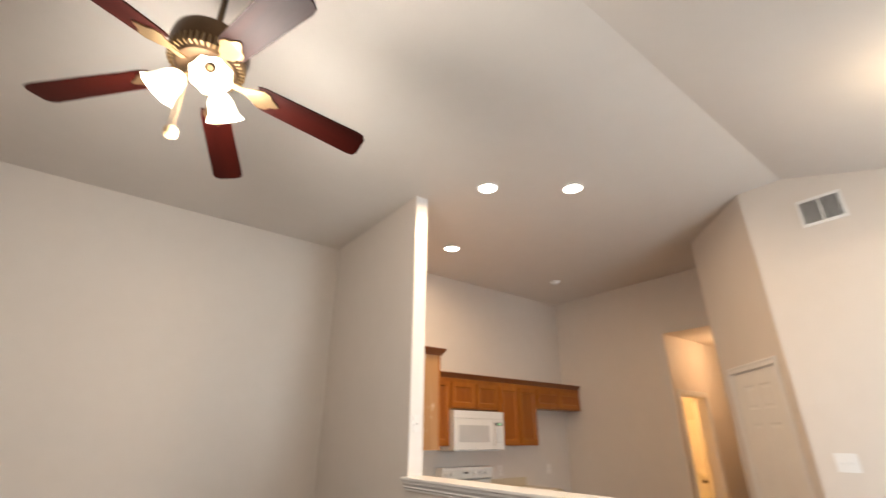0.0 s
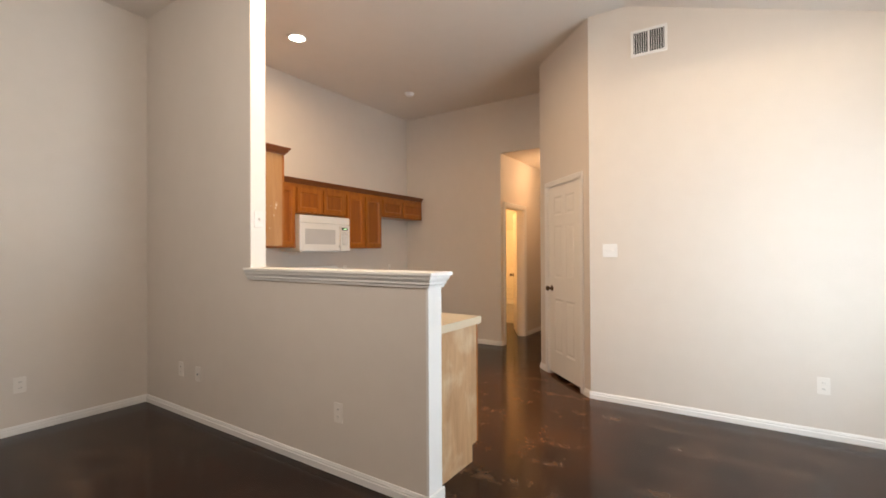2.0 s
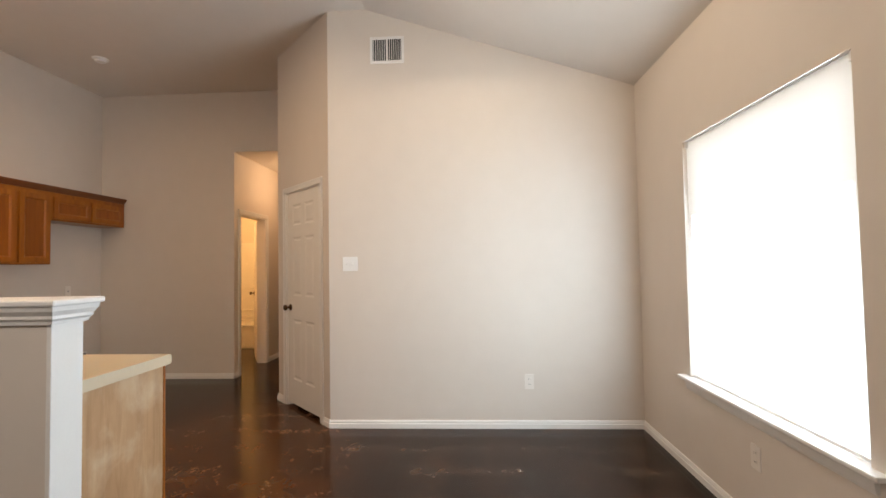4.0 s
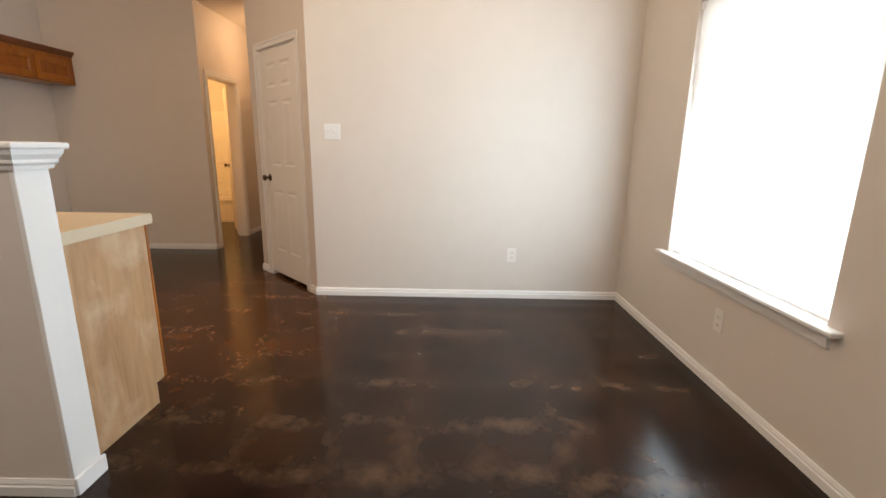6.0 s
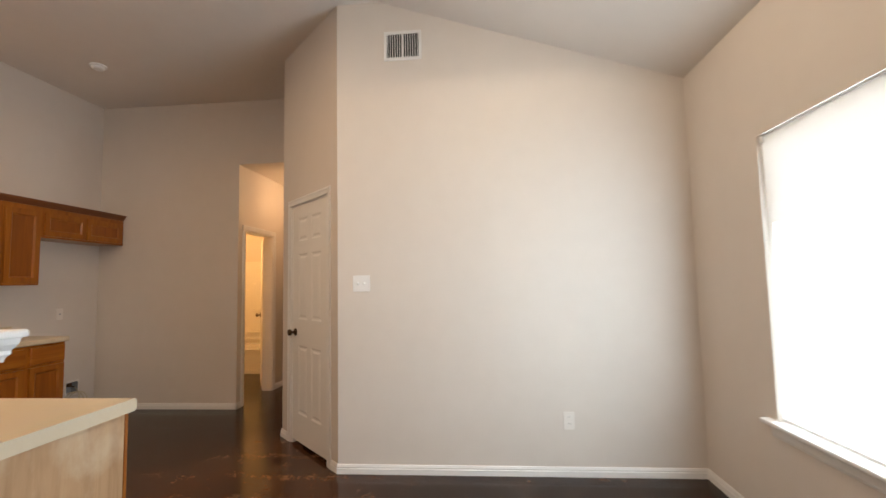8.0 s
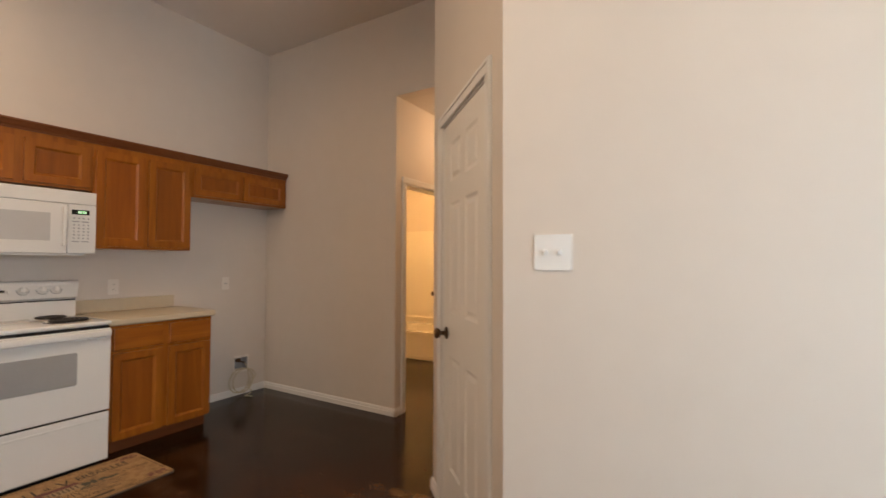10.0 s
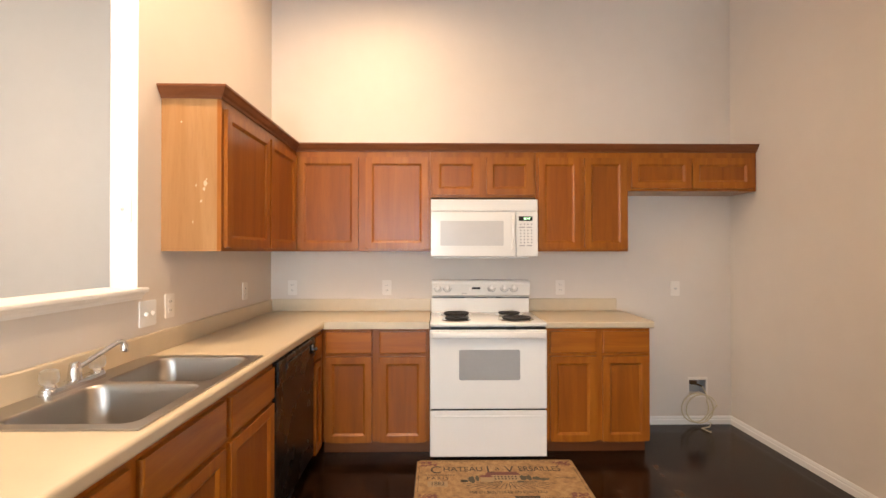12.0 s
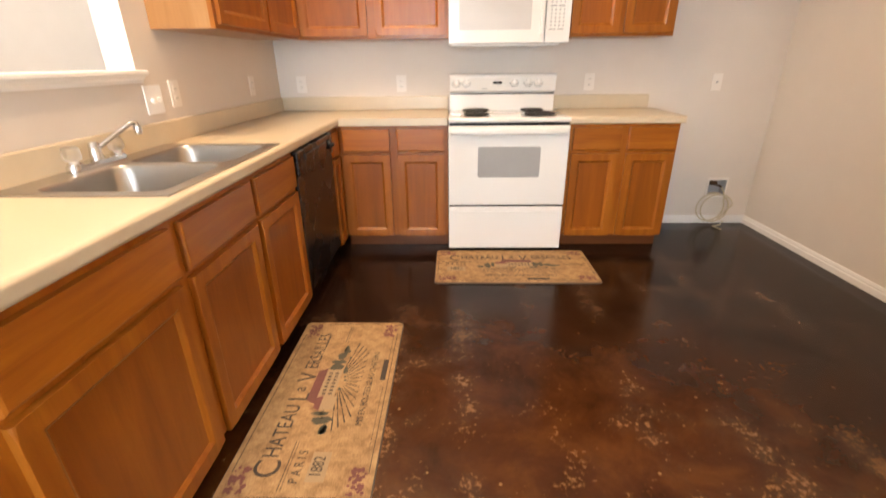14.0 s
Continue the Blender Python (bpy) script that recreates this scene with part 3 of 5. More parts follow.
def knob(parent, x, z, y=0.0):
    k = part("door_knob", lathed([(0.0, 0), (0.032, 0), (0.032, 0.004), (0.026, 0.009), (0.012, 0.012), (0.011, 0.034), (0.022, 0.040), (0.028, 0.052), (0.024, 0.064), (0.010, 0.069), (0, 0.07)], 24, cap=False), BRONZE, parent, "round aged bronze knob", smooth=True, m=pose(x, y, z, 90, 0, 0))
    return k


d1 = thing("door_1", pose(5.315, HS, 0, 0, 0, 225), "closed white six-panel pantry door with bronze knob", "door", kind="structure")
leaf("door_leaf", 0.672, 1.985, d1, pose(0.177, 0.005, 0.035))
casing(d1, 0.162, 0.864, 2.03)
for x0, x1 in ((0.162, 0.176), (0.850, 0.864)):
    part("jamb", boxed(x0, x1, 0.0, 0.12, 0, 2.021), WHITE, d1)
part("head_jamb", boxed(0.162, 0.864, 0.0, 0.12, 2.021, 2.035), WHITE, d1)
# added dark sheet, stands for the unlit pantry seen through the gaps
part("gap_shade_sheet", boxed(0.176, 0.85, 0.10, 0.118, 0.0, 2.021), DARKGAP, d1)
knob(d1, 0.235, 0.935, 0.005)
for z in (0.25, 1.05, 1.82):
    part("hinge", boxed(0.846, 0.853, -0.006, 0.012, z - 0.045, z + 0.045, bevel=0.002), DOORWHITE, d1, "painted-over butt hinge")

d2 = thing("door_2", pose(KX + 0.12, HN, 0, 0, 0, 0), "white panelled bathroom door standing open", "door", kind="structure")
casing(d2, 0.02, 0.72, 1.99)
for x0, x1 in ((0.02, 0.033), (0.707, 0.72)):
    part("jamb", boxed(x0, x1, 0, 0.12, 0, 1.977), WHITE, d2)
part("head_jamb", boxed(0.02, 0.72, 0, 0.12, 1.977, 1.99), WHITE, d2)
SWING = 29
lf = leaf("door_leaf", 0.665, 1.955, d2, pose(0.705 + 0.665 * math.cos(radians(SWING)), 0.125 + 0.665 * math.sin(radians(SWING)), 0.012, 0, 0, 180 + SWING))
knob(lf, 0.06, 0.92)


# ---------------------------------------------------------------- wall devices
def plate(name, m, label, wide=0.072, high=0.117, sort="outlet", group=""):
    """A wall plate on the plane y = 0 of the pose m, facing -y."""
    t = thing(name, m, label, sort, group)
    bm = bmesh.new()
    prism(bm, rounded(wide, high, 0.006), 0, 0.006, 0.002)
    stuff = PLASTIC if sort == "switch" else IVORY
    part("cover_plate", bm, stuff, t, m=pose(0, 0, 0, 90, 0, 0))
    if sort == "outlet":
        for z in (0.021, -0.021):
            bm = bmesh.new()
            prism(bm, rounded(0.032, 0.028, 0.011), 0, 0.008, 0.001)
            o = part("receptacle", bm, stuff, t, m=pose(0, 0, z, 90, 0, 0))
            bm = bmesh.new()
            for x in (-0.006, 0.006):
                box(bm, x - 0.0012, x + 0.0012, -0.005, 0.005, 0.0079, 0.0083)
            part("slots", bm, DARKGAP, o)
    elif sort == "switch":
        n = 2 if wide > 0.1 else 1
        for i in range(n):
            x = (i - (n - 1) / 2) * 0.046
            bm = boxed(x - 0.005, x + 0.005, -0.02, -0.004, -0.004, 0.013, bevel=0.002)
            part("toggle", bm, PLASTIC, t, m=pose(0, 0, 0, 25, 0, 0))
    else:
        part("socket", lathed([(0.0, 0), (0.008, 0), (0.008, 0.012), (0.003, 0.013)], 14, cap=False), GREYPRINT, t, m=pose(0, 0, 0, 90, 0, 0))
    return t


OUT = "white duplex outlet with plain cover plate"
plate("outlet", pose(1.51, KY, 0.36), OUT + " low on the living wall")
plate("outlet", pose(PX0, 2.25, 0.372, 0, 0, -90), OUT + " on the half wall")
plate("jack_plate", pose(PX0, 3.835, 0.37, 0, 0, -90), "small white cable jack plate low on the partition", sort="jack")
plate("outlet", pose(PX0, 4.10, 0.375, 0, 0, -90), OUT + " low on the partition")
plate("outlet", pose(EX, -0.255, 0.37, 0, 0, -90), OUT + " low on the dining wall")
plate("outlet", pose(3.22, -1.15, 0.365, 0, 0, 180), OUT + " below the window")
plate("light_switch", pose(EX, 1.187, 1.337, 0, 0, -90), "white double toggle switch on the dining wall", 0.125, 0.117, "switch")
plate("light_switch", pose(2.425, JAMB - 0.004, 1.575, 0, 0, 0), "white single switch on the pass-through jamb", 0.07, 0.117, "switch")
plate("light_switch", pose(PX1, 3.20, 1.105, 0, 0, 90), "white double switch plate above the sink splash", 0.115, 0.117, "switch")
plate("outlet", pose(PX1, 3.365, 1.12, 0, 0, 90), OUT + " above the sink counter")
plate("outlet", pose(PX1, 4.225, 1.115, 0, 0, 90), OUT + " near the kitchen corner")
for x in (2.655, 3.405, 4.795):
    plate("outlet", pose(x, KY, 1.10), OUT + " above the splash", group="counter outlets")
plate("jack_plate", pose(5.725, KY, 1.09), "white plate with a single round jack", sort="jack")


# return-air grille
def grille():
    g = thing("wall_vent", pose(EX, 0.858, 3.115, 0, 0, -90), "white return-air grille with upright slats over a sheet dark as the shaded duct", "vent")
    w, h = 0.285, 0.225
    bm = bmesh.new()
    for x0, x1, z0, z1 in ((-w / 2, w / 2, h / 2 - 0.022, h / 2), (-w / 2, w / 2, -h / 2, -h / 2 + 0.022), (-w / 2, -w / 2 + 0.022, -h / 2 + 0.022, h / 2 - 0.022), (w / 2 - 0.022, w / 2, -h / 2 + 0.022, h / 2 - 0.022), (-0.008, 0.008, -h / 2 + 0.022, h / 2 - 0.022)):
        box(bm, x0, x1, -0.012, 0, z0, z1, bevel=0.002)
    part("frame", bm, WHITE, g)
    # near-black sheet in place of the shade between the slats
    part("backing", boxed(-w / 2 + 0.02, w / 2 - 0.02, -0.003, -0.001, -h / 2 + 0.02, h / 2 - 0.02), DARKGAP, g)
    first = None
    for i in range(12):
        side, k = (-1, i) if i < 6 else (1, i - 6)
        x = side * (0.022 + 0.018 * k)
        if first is None:
            first = part("slat", boxed(-0.0019, 0.0019, -0.010, -0.002, -h / 2 + 0.022, h / 2 - 0.022), WHITE, g, m=pose(x, 0, 0, 0, 0, 0))
        else:
            o = new("slat", first.data)
            o.parent, o.matrix_basis = g, pose(x, 0, 0)


grille()


# ---------------------------------------------------------------- ceiling lights
def can(x, y):
    t = thing("recessed_light", pose(x, y, HIGH), "lit recessed can light with white trim ring", "light", "recessed kitchen lights")
    part("trim_ring", lathed([(0.075, -0.001), (0.097, -0.001), (0.095, -0.008), (0.078, -0.010), (0.075, -0.001)], 36, cap=False), WHITE, t, smooth=True)
    part("lens", lathed([(0, -0.004), (0.05, -0.0045), (0.076, -0.003)], 36, cap=False), LENS, t, "glowing white lens", smooth=True)


for cx, cy in CANS:
    can(cx, cy)
det = thing("smoke_detector", pose(5.22, 3.91, HIGH), "small round white ceiling sensor", "detector")
part("base", lathed([(0, 0), (0.07, 0), (0.07, -0.010), (0.062, -0.014), (0, -0.014)], 28, cap=False), WHITE, det, smooth=True)
part("cover", lathed([(0.052, -0.014), (0.050, -0.028), (0.040, -0.036), (0, -0.037)], 28, cap=False), PLASTIC, det, smooth=True)


def flush(name, m, label, r=0.125, glass=None):
    t = thing(name, m, label, "light")
    part("base", lathed([(0, 0), (r * 0.8, 0), (r * 0.82, -0.012), (r * 0.6, -0.035), (0, -0.035)], 32, cap=False), WHITE, t, smooth=True)
    part("glass_shade", lathed([(r * 0.55, -0.03), (r * 0.78, -0.045), (r * 0.9, -0.075), (r * 0.86, -0.12), (r * 0.6, -0.155), (r * 0.2, -0.168), (0, -0.17)], 32, cap=False), glass or DOMEGLASS, t, "glowing frosted glass jar", smooth=True)
    return t


dz = HIGH - SLOPE * (BREAK - DOME[1])
flush("ceiling_light", pose(DOME[0], DOME[1], dz, math.degrees(math.atan(SLOPE)), 0, 0), "lit frosted glass flush light on the sloping ceiling", 0.1)
flush("ceiling_light", pose(7.0, 2.45, 2.73), "lit flush light on the hall ceiling", 0.1)
flush("ceiling_light", pose(7.35, 4.2, 2.73), "lit flush light on the bathroom ceiling", 0.1)
for o in bpy.data.objects:
    if o.name.startswith("glass_shade"):
        o.visible_shadow = False


# ---------------------------------------------------------------- ceiling fan
def fan():
    f = thing("ceiling_fan", pose(*FAN), "five-blade mahogany and antique brass ceiling fan, lights on", "ceiling fan")
    up = HIGH - FAN[2]
    part("canopy", lathed([(0, up), (0.075, up), (0.075, up - 0.02), (0.05, up - 0.06), (0.018, up - 0.075), (0, up - 0.075)], 28, cap=False), BRONZE, f, smooth=True)
    bm = bmesh.new()
    tube(bm, [(0, 0, 0.2), (0, 0, up - 0.07)], 0.013, 14)
    part("downrod", bm, BRONZE, f, smooth=True)
    part("motor_housing", lathed([(0, 0.21), (0.03, 0.205), (0.055, 0.18), (0.118, 0.168), (0.146, 0.145), (0.152, 0.10), (0.143, 0.062)], 40, cap=False), BRONZE, f, smooth=True)
    part("vent_band", lathed([(0.143, 0.062), (0.134, 0.03), (0.112, 0.012), (0.0, 0.010)], 40, cap=False), BRONZE, f, "dark bronze underside", smooth=True)
    rib_bm = bmesh.new()
    for k in range(40):
        a = 2 * math.pi * k / 40
        rot = Matrix.Rotation(a, 4, "Z")
        b2 = bmesh.new()
        box(b2, 0.108, 0.146, -0.003, 0.003, 0.020, 0.064)
        b2.transform(rot)
        tmp = bpy.data.meshes.new("tmp")
        b2.to_mesh(tmp)
        b2.free()
        rib_bm.from_mesh(tmp)
        bpy.data.meshes.remove(tmp)
    part("rib_band", rib_bm, BRASS, f)
    blade_mesh = iron_mesh = None
    for k in range(5):
        a = -4.3 + 72 * k
        spin = pose(0, 0, 0, 0, 0, a) @ pose(0, 0, 0, 0, 8, 0) @ pose(0, 0, 0, -13, 0, 0)
        if blade_mesh is None:
            bm = bmesh.new()
            outline = [(0.20, -0.050), (0.235, -0.058), (0.655, -0.070), (0.680, -0.064), (0.692, -0.042), (0.692, 0.042), (0.680, 0.064), (0.655, 0.070), (0.235, 0.058), (0.20, 0.050), (0.215, 0.0)]
            prism(bm, outline, 0.0, 0.008, 0.0015)
            blade_mesh = part("blade", bm, MAHOGANY, f, m=spin).data
            bm = bmesh.new()
            prism(bm, [(0.10, -0.014), (0.16, -0.012), (0.19, -0.030), (0.225, -0.047), (0.255, -0.040), (0.265, -0.022), (0.29, -0.010), (0.30, 0.0), (0.29, 0.010), (0.265, 0.022), (0.255, 0.040), (0.225, 0.047), (0.19, 0.030), (0.16, 0.012), (0.10, 0.014)], -0.007, -0.0005, 0.002)
            iron_mesh = part("blade_iron", bm, BRASS, f, m=spin).data
        else:
            for nm, me in (("blade", blade_mesh), ("blade_iron", iron_mesh)):
                o = new(nm, me)
                o.parent, o.matrix_basis = f, spin
    part("switch_cup", lathed([(0.0, 0.012), (0.050, 0.010), (0.055, -0.02), (0.050, -0.055), (0.034, -0.075), (0.0, -0.08)], 30, cap=False), BRONZE, f, smooth=True)
    for k in range(3):
        a = 36 + 120 * k
        arm = pose(0, 0, -0.015, 0, 0, a)
        bm = bmesh.new()
        tube(bm, [(0.04, 0, 0), (0.06, 0, -0.004), (0.074, 0, -0.014), (0.082, 0, -0.024)], 0.011, 12)
        part("lamp_arm", bm, BRASS, f, m=arm, smooth=True)
        prof = [(0.022, 0.0), (0.034, -0.012), (0.047, -0.038), (0.052, -0.068), (0.056, -0.092), (0.072, -0.118)]
        steps = 32
        bm = bmesh.new()
        rings = []
        for i, (r, z) in enumerate(prof):
            flare = i / (len(prof) - 1)
            rings.append([bm.verts.new(((r + 0.004 * flare ** 3 * math.cos(8 * 2 * math.pi * j / steps)) * math.cos(2 * math.pi * j / steps), (r + 0.004 * flare ** 3 * math.cos(8 * 2 * math.pi * j / steps)) * math.sin(2 * math.pi * j / steps), z)) for j in range(steps)])
        for p, q in zip(rings, rings[1:]):
            for j in range(steps):
                bm.faces.new((p[j], p[(j + 1) % steps], q[(j + 1) % steps], q[j]))
        sh = part("lamp_shade", bm, SHADE, f, "glowing frosted bell shade with ruffled rim", smooth=True, m=arm @ pose(0.08, 0, -0.02, 0, -36, 0))
        sh.visible_shadow = False
    for dx, dy, drop in ((-0.056, 0.0, 0.255), (-0.068, 0.012, 0.25), (-0.050, 0.014, 0.245)):
        bm = bmesh.new()
        tube(bm, [(dx, dy, -0.05), (dx, dy, -0.05 - drop)], 0.0018, 6)
        c = part("pull_chain", bm, BRASS, f)
        if dx != -0.056:
            continue
        part("fob", lathed([(0, 0.0), (0.017, -0.002), (0.023, -0.012), (0.022, -0.036), (0.014, -0.044), (0, -0.045)], 16, (dx, dy, -0.05 - drop), cap=False), CORDWOOD, c, "turned wooden pull", smooth=True)


fan()


# ---------------------------------------------------------------- kitchen cabinets
FLAT = [(0.004, 0.0015), (0.012, 0.008), (0.0145, 0.0115), (0.018, 0.012)]


def shaker(name, w, h, parent, m, frame_w=0.045):
    fw = min(frame_w, w * 0.22, h * 0.3)
    door = part(name, panelled(w, h, 0.019, [(fw, w - fw)], [(fw, h - fw)], FLAT, 0.008), WOOD, parent, m=m)
    # panels get a redder, darker wood, painting in the light their frames catch
    if PANELSHADE.name not in door.data.materials:
        door.data.materials.append(PANELSHADE)
        for f in door.data.polygons:
            if fw + 0.02 < f.center.x < w - fw - 0.02 and fw + 0.02 < f.center.z < h - fw - 0.02:
                f.material_index = 1
    return door


def drawer_front(w, h, parent, m, name="drawer_front"):
    return part(name, panelled(w, h, 0.019, [], [], [], 0.009), WOODX, parent, m=m)


def base_cabinet(m, w, fronts, label, drawers=True, depth=0.57, end=None):
    """A base unit: front on y = 0 of the pose m, facing -y. fronts: (from, to) of each door."""
    c = thing("base_cabinet", m, label, "cabinet", "base cabinets")
    t = 0.018
    part("side_panel", boxed(0, t, 0.02, depth, 0.105, 0.866), WOODEND, c)
    part("side_panel", boxed(w - t, w, 0.02, depth, 0.105, 0.866), WOODEND, c)
    part("back_panel", boxed(t, w - t, depth - 0.01, depth, 0.105, 0.866), WOODEND, c)
    part("bottom_panel", boxed(t, w - t, 0.02, depth - 0.01, 0.105, 0.123), WOODEND, c)
    left, right = max(0.035, fronts[0][0] + 0.012), min(w - 0.035, fronts[-1][1] - 0.012)
    bm = bmesh.new()
    for x0, x1, z0, z1 in ((0, left, 0.105, 0.866), (right, w, 0.105, 0.866), (left, right, 0.105, 0.135), (left, right, 0.836, 0.866), (left, right, 0.675, 0.705)):
        box(bm, x0, x1, 0, 0.02, z0, z1)
    for (a0, a1), (b0, b1) in zip(fronts, fronts[1:]):
        mid = (a1 + b0) / 2
        box(bm, mid - 0.03, mid + 0.03, 0.0005, 0.0195, 0.135, 0.836)
    part("face_frame", bm, WOOD, c)
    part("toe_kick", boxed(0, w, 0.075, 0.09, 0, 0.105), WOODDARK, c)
    for a0, a1 in fronts:
        shaker("door", a1 - a0, 0.576, c, pose(a0, -0.019, 0.102))
        drawer_front(a1 - a0, 0.148, c, pose(a0, -0.019, 0.698), "drawer_front" if drawers else "false_front")
    return c


def wall_cabinet(m, w, h, fronts, label, depth=0.29):
    c = thing("wall_cabinet", m, label, "cabinet", "wall cabinets")
    t = 0.018
    part("side_panel", boxed(0, t, 0.02, depth, 0, h), WOODEND, c, "pale veneered side")
    part("side_panel", boxed(w - t, w, 0.02, depth, 0, h), WOODEND, c, "pale veneered side")
    part("bottom_panel", boxed(t, w - t, 0.02, depth, 0, t), WOODEND, c)
    part("top_panel", boxed(t, w - t, 0.02, depth, h - t, h), WOODEND, c)
    part("back_panel", boxed(t, w - t, depth - 0.008, depth, t, h - t), WOODEND, c)
    left, right = max(0.038, fronts[0][0] + 0.012), min(w - 0.038, fronts[-1][1] - 0.012)
    bm = bmesh.new()
    for x0, x1, z0, z1 in ((0, left, 0, h), (right, w, 0, h), (left, right, 0, 0.04), (left, right, h - 0.06, h)):
        box(bm, x0, x1, 0, 0.02, z0, z1)
    for (a0, a1), (b0, b1) in zip(fronts, fronts[1:]):
        mid = (a1 + b0) / 2
        box(bm, mid - 0.03, mid + 0.03, 0.0005, 0.0195, 0.04, h - 0.06)
    part("face_frame", bm, WOOD, c)
    for a0, a1 in fronts:
        shaker("door", a1 - a0, h - 0.065, c, pose(a0, -0.019, 0.018))
    return c


UZ, UT = 1.388, 2.125
UY, UX = 4.42, 2.770
BY, BX = 4.165, 3.025
W1 = "orange-brown stained wood wall cabinet, two doors"
left_unit = wall_cabinet(pose(UX, 3.297, UZ, 0, 0, 90), UY - 3.298, UT - UZ, [(0.025, 0.575), (0.60, 1.085)], "stained wood wall cabinet beside the pass-through", UX - PX1 - 0.001)
wall_cabinet(pose(UX, UY, UZ), 3.758 - UX, UT - UZ, [(0.016, 0.460), (0.513, 0.968)], W1 + " in the corner")
wall_cabinet(pose(3.759, UY, 1.785), 0.774, UT - 1.785, [(0.017, 0.36), (0.41, 0.752)], "short stained wood cabinet above the microwave")
wall_cabinet(pose(4.534, UY, UZ), 0.686, UT - UZ, [(0.018, 0.328), (0.36, 0.668)], W1 + " beside the microwave")
wall_cabinet(pose(5.221, UY, 1.835), KX - 5.222, UT - 1.835, [(0.022, 0.463), (0.476, 0.926)], "short stained wood cabinet over the refrigerator space")

scuff_rng = random.Random(11)
for su, sz, sr in ((0.055, 0.325, 0.012), (0.06, 0.30, 0.008), (0.10, 0.315, 0.005), (0.075, 0.24, 0.006), (0.115, 0.14, 0.005), (0.17, 0.62, 0.005), (0.05, 0.345, 0.005)):
    bm = bmesh.new()
    rim = [bm.verts.new((-0.0006, 0.02 + su + sr * (0.5 + 0.6 * scuff_rng.random()) * math.cos(k * 0.785), sz + 1.5 * sr * (0.5 + 0.6 * scuff_rng.random()) * math.sin(k * 0.785))) for k in range(8)]
    bm.faces.new(rim)
    part("paint_scuff", bm, SCUFF, left_unit, "chipped pale paint fleck")

# crown over all wall cabinets, mitred in the corner
CROWN = [(0, 0), (0.006, 0), (0.010, 0.012), (0.020, 0.022), (0.030, 0.040), (0.038, 0.048), (0.038, 0.058), (0, 0.058)]
crown = thing("crown_moulding", pose(0, 0, UT - 0.004), "dark-stained crown moulding on the wall cabinets", "trim")


moulding(crown, "crown_length", CROWN, WOODDARK, (PX1 + 0.001, 3.296), (UX, 3.296), 0, 1)
moulding(crown, "crown_length", CROWN, WOODDARK, (UX, 3.296), (UX, UY), -1, -1)
moulding(crown, "crown_length", CROWN, WOODDARK, (UX, UY), (KX - 0.001, UY), 1, 0)

end_unit = base_cabinet(pose(BX, 1.68, 0, 0, 0, 90), 0.62, [(0.068, 0.592)], "stained wood base cabinet at the peninsula end", depth=BX - PX1)
base_cabinet(pose(BX, 2.30, 0, 0, 0, 90), 0.97, [(0.02, 0.475), (0.515, 0.95)], "stained wood sink cabinet with false drawer fronts", False, depth=BX - PX1)
base_cabinet(pose(BX, 3.94, 0, 0, 0, 90), 0.223, [(0.02, 0.17)], "narrow stained wood base cabinet beside the dishwasher", depth=BX - PX1)
base_cabinet(pose(BX + 0.002, BY, 0), 3.752 - BX, [(0.027, 0.340), (0.390, 0.703)], "stained wood base cabinet between corner and range")
base_cabinet(pose(4.541, BY, 0), 0.714, [(0.03, 0.344), (0.388, 0.700)], "stained wood base cabinet beside the refrigerator space", depth=KY - BY - 0.003)
back_to = end_unit.matrix_basis.inverted()
part("end_panel", boxed(PX1 + 0.002, BX - 0.075, 1.666, 1.679, 0.0, 0.866), RAWPLY, end_unit, "raw plywood end panel smeared with filler", m=back_to)
part("end_strip", boxed(BX - 0.0748, BX - 0.016, 1.666, 1.679, 0.106, 0.866), RAWPLY, end_unit, "raw plywood strip above the toe kick", m=back_to)
part("end_stile", boxed(BX - 0.0155, BX, 1.663, 1.679, 0.106, 0.866, bevel=0.003), WOOD, end_unit, m=back_to)


# worktops with a rolled front edge
def slab_cells(xs, ys, keep, z0, z1):
    bm = bmesh.new()
    top = {(x, y): bm.verts.new((x, y, z1)) for x in xs for y in ys}
    low = {(x, y): bm.verts.new((x, y, z0)) for x in xs for y in ys}
    cells = {(i, j) for i in range(len(xs) - 1) for j in range(len(ys) - 1) if keep((xs[i] + xs[i + 1]) / 2, (ys[j] + ys[j + 1]) / 2)}
    for i, j in cells:
        q = [(xs[i], ys[j]), (xs[i + 1], ys[j]), (xs[i + 1], ys[j + 1]), (xs[i], ys[j + 1])]
        bm.faces.new([top[p] for p in q])
        bm.faces.new([low[p] for p in q[::-1]])
        for (di, dj), (a, b) in (((0, -1), (0, 1)), ((1, 0), (1, 2)), ((0, 1), (2, 3)), ((-1, 0), (3, 0))):
            if (i + di, j + dj) not in cells:
                bm.faces.new((top[q[a]], low[q[a]], low[q[b]], top[q[b]]))
    bmesh.ops.delete(bm, geom=[v for v in bm.verts if not v.link_faces], context="VERTS")
    return bm


CT, CB = 0.914, 0.867
SX0, SX1, SY0, SY1 = 2.535, 2.995, 2.365, 3.145
bm = slab_cells([PX1 + 0.002, SX0, SX1, 3.048, 3.754], [1.65, SY0, SY1, 4.14, KY - 0.002],
                lambda x, y: (x < 3.048 or y > 4.14) and not (SX0 < x < SX1 and SY0 < y < SY1), CB, CT)
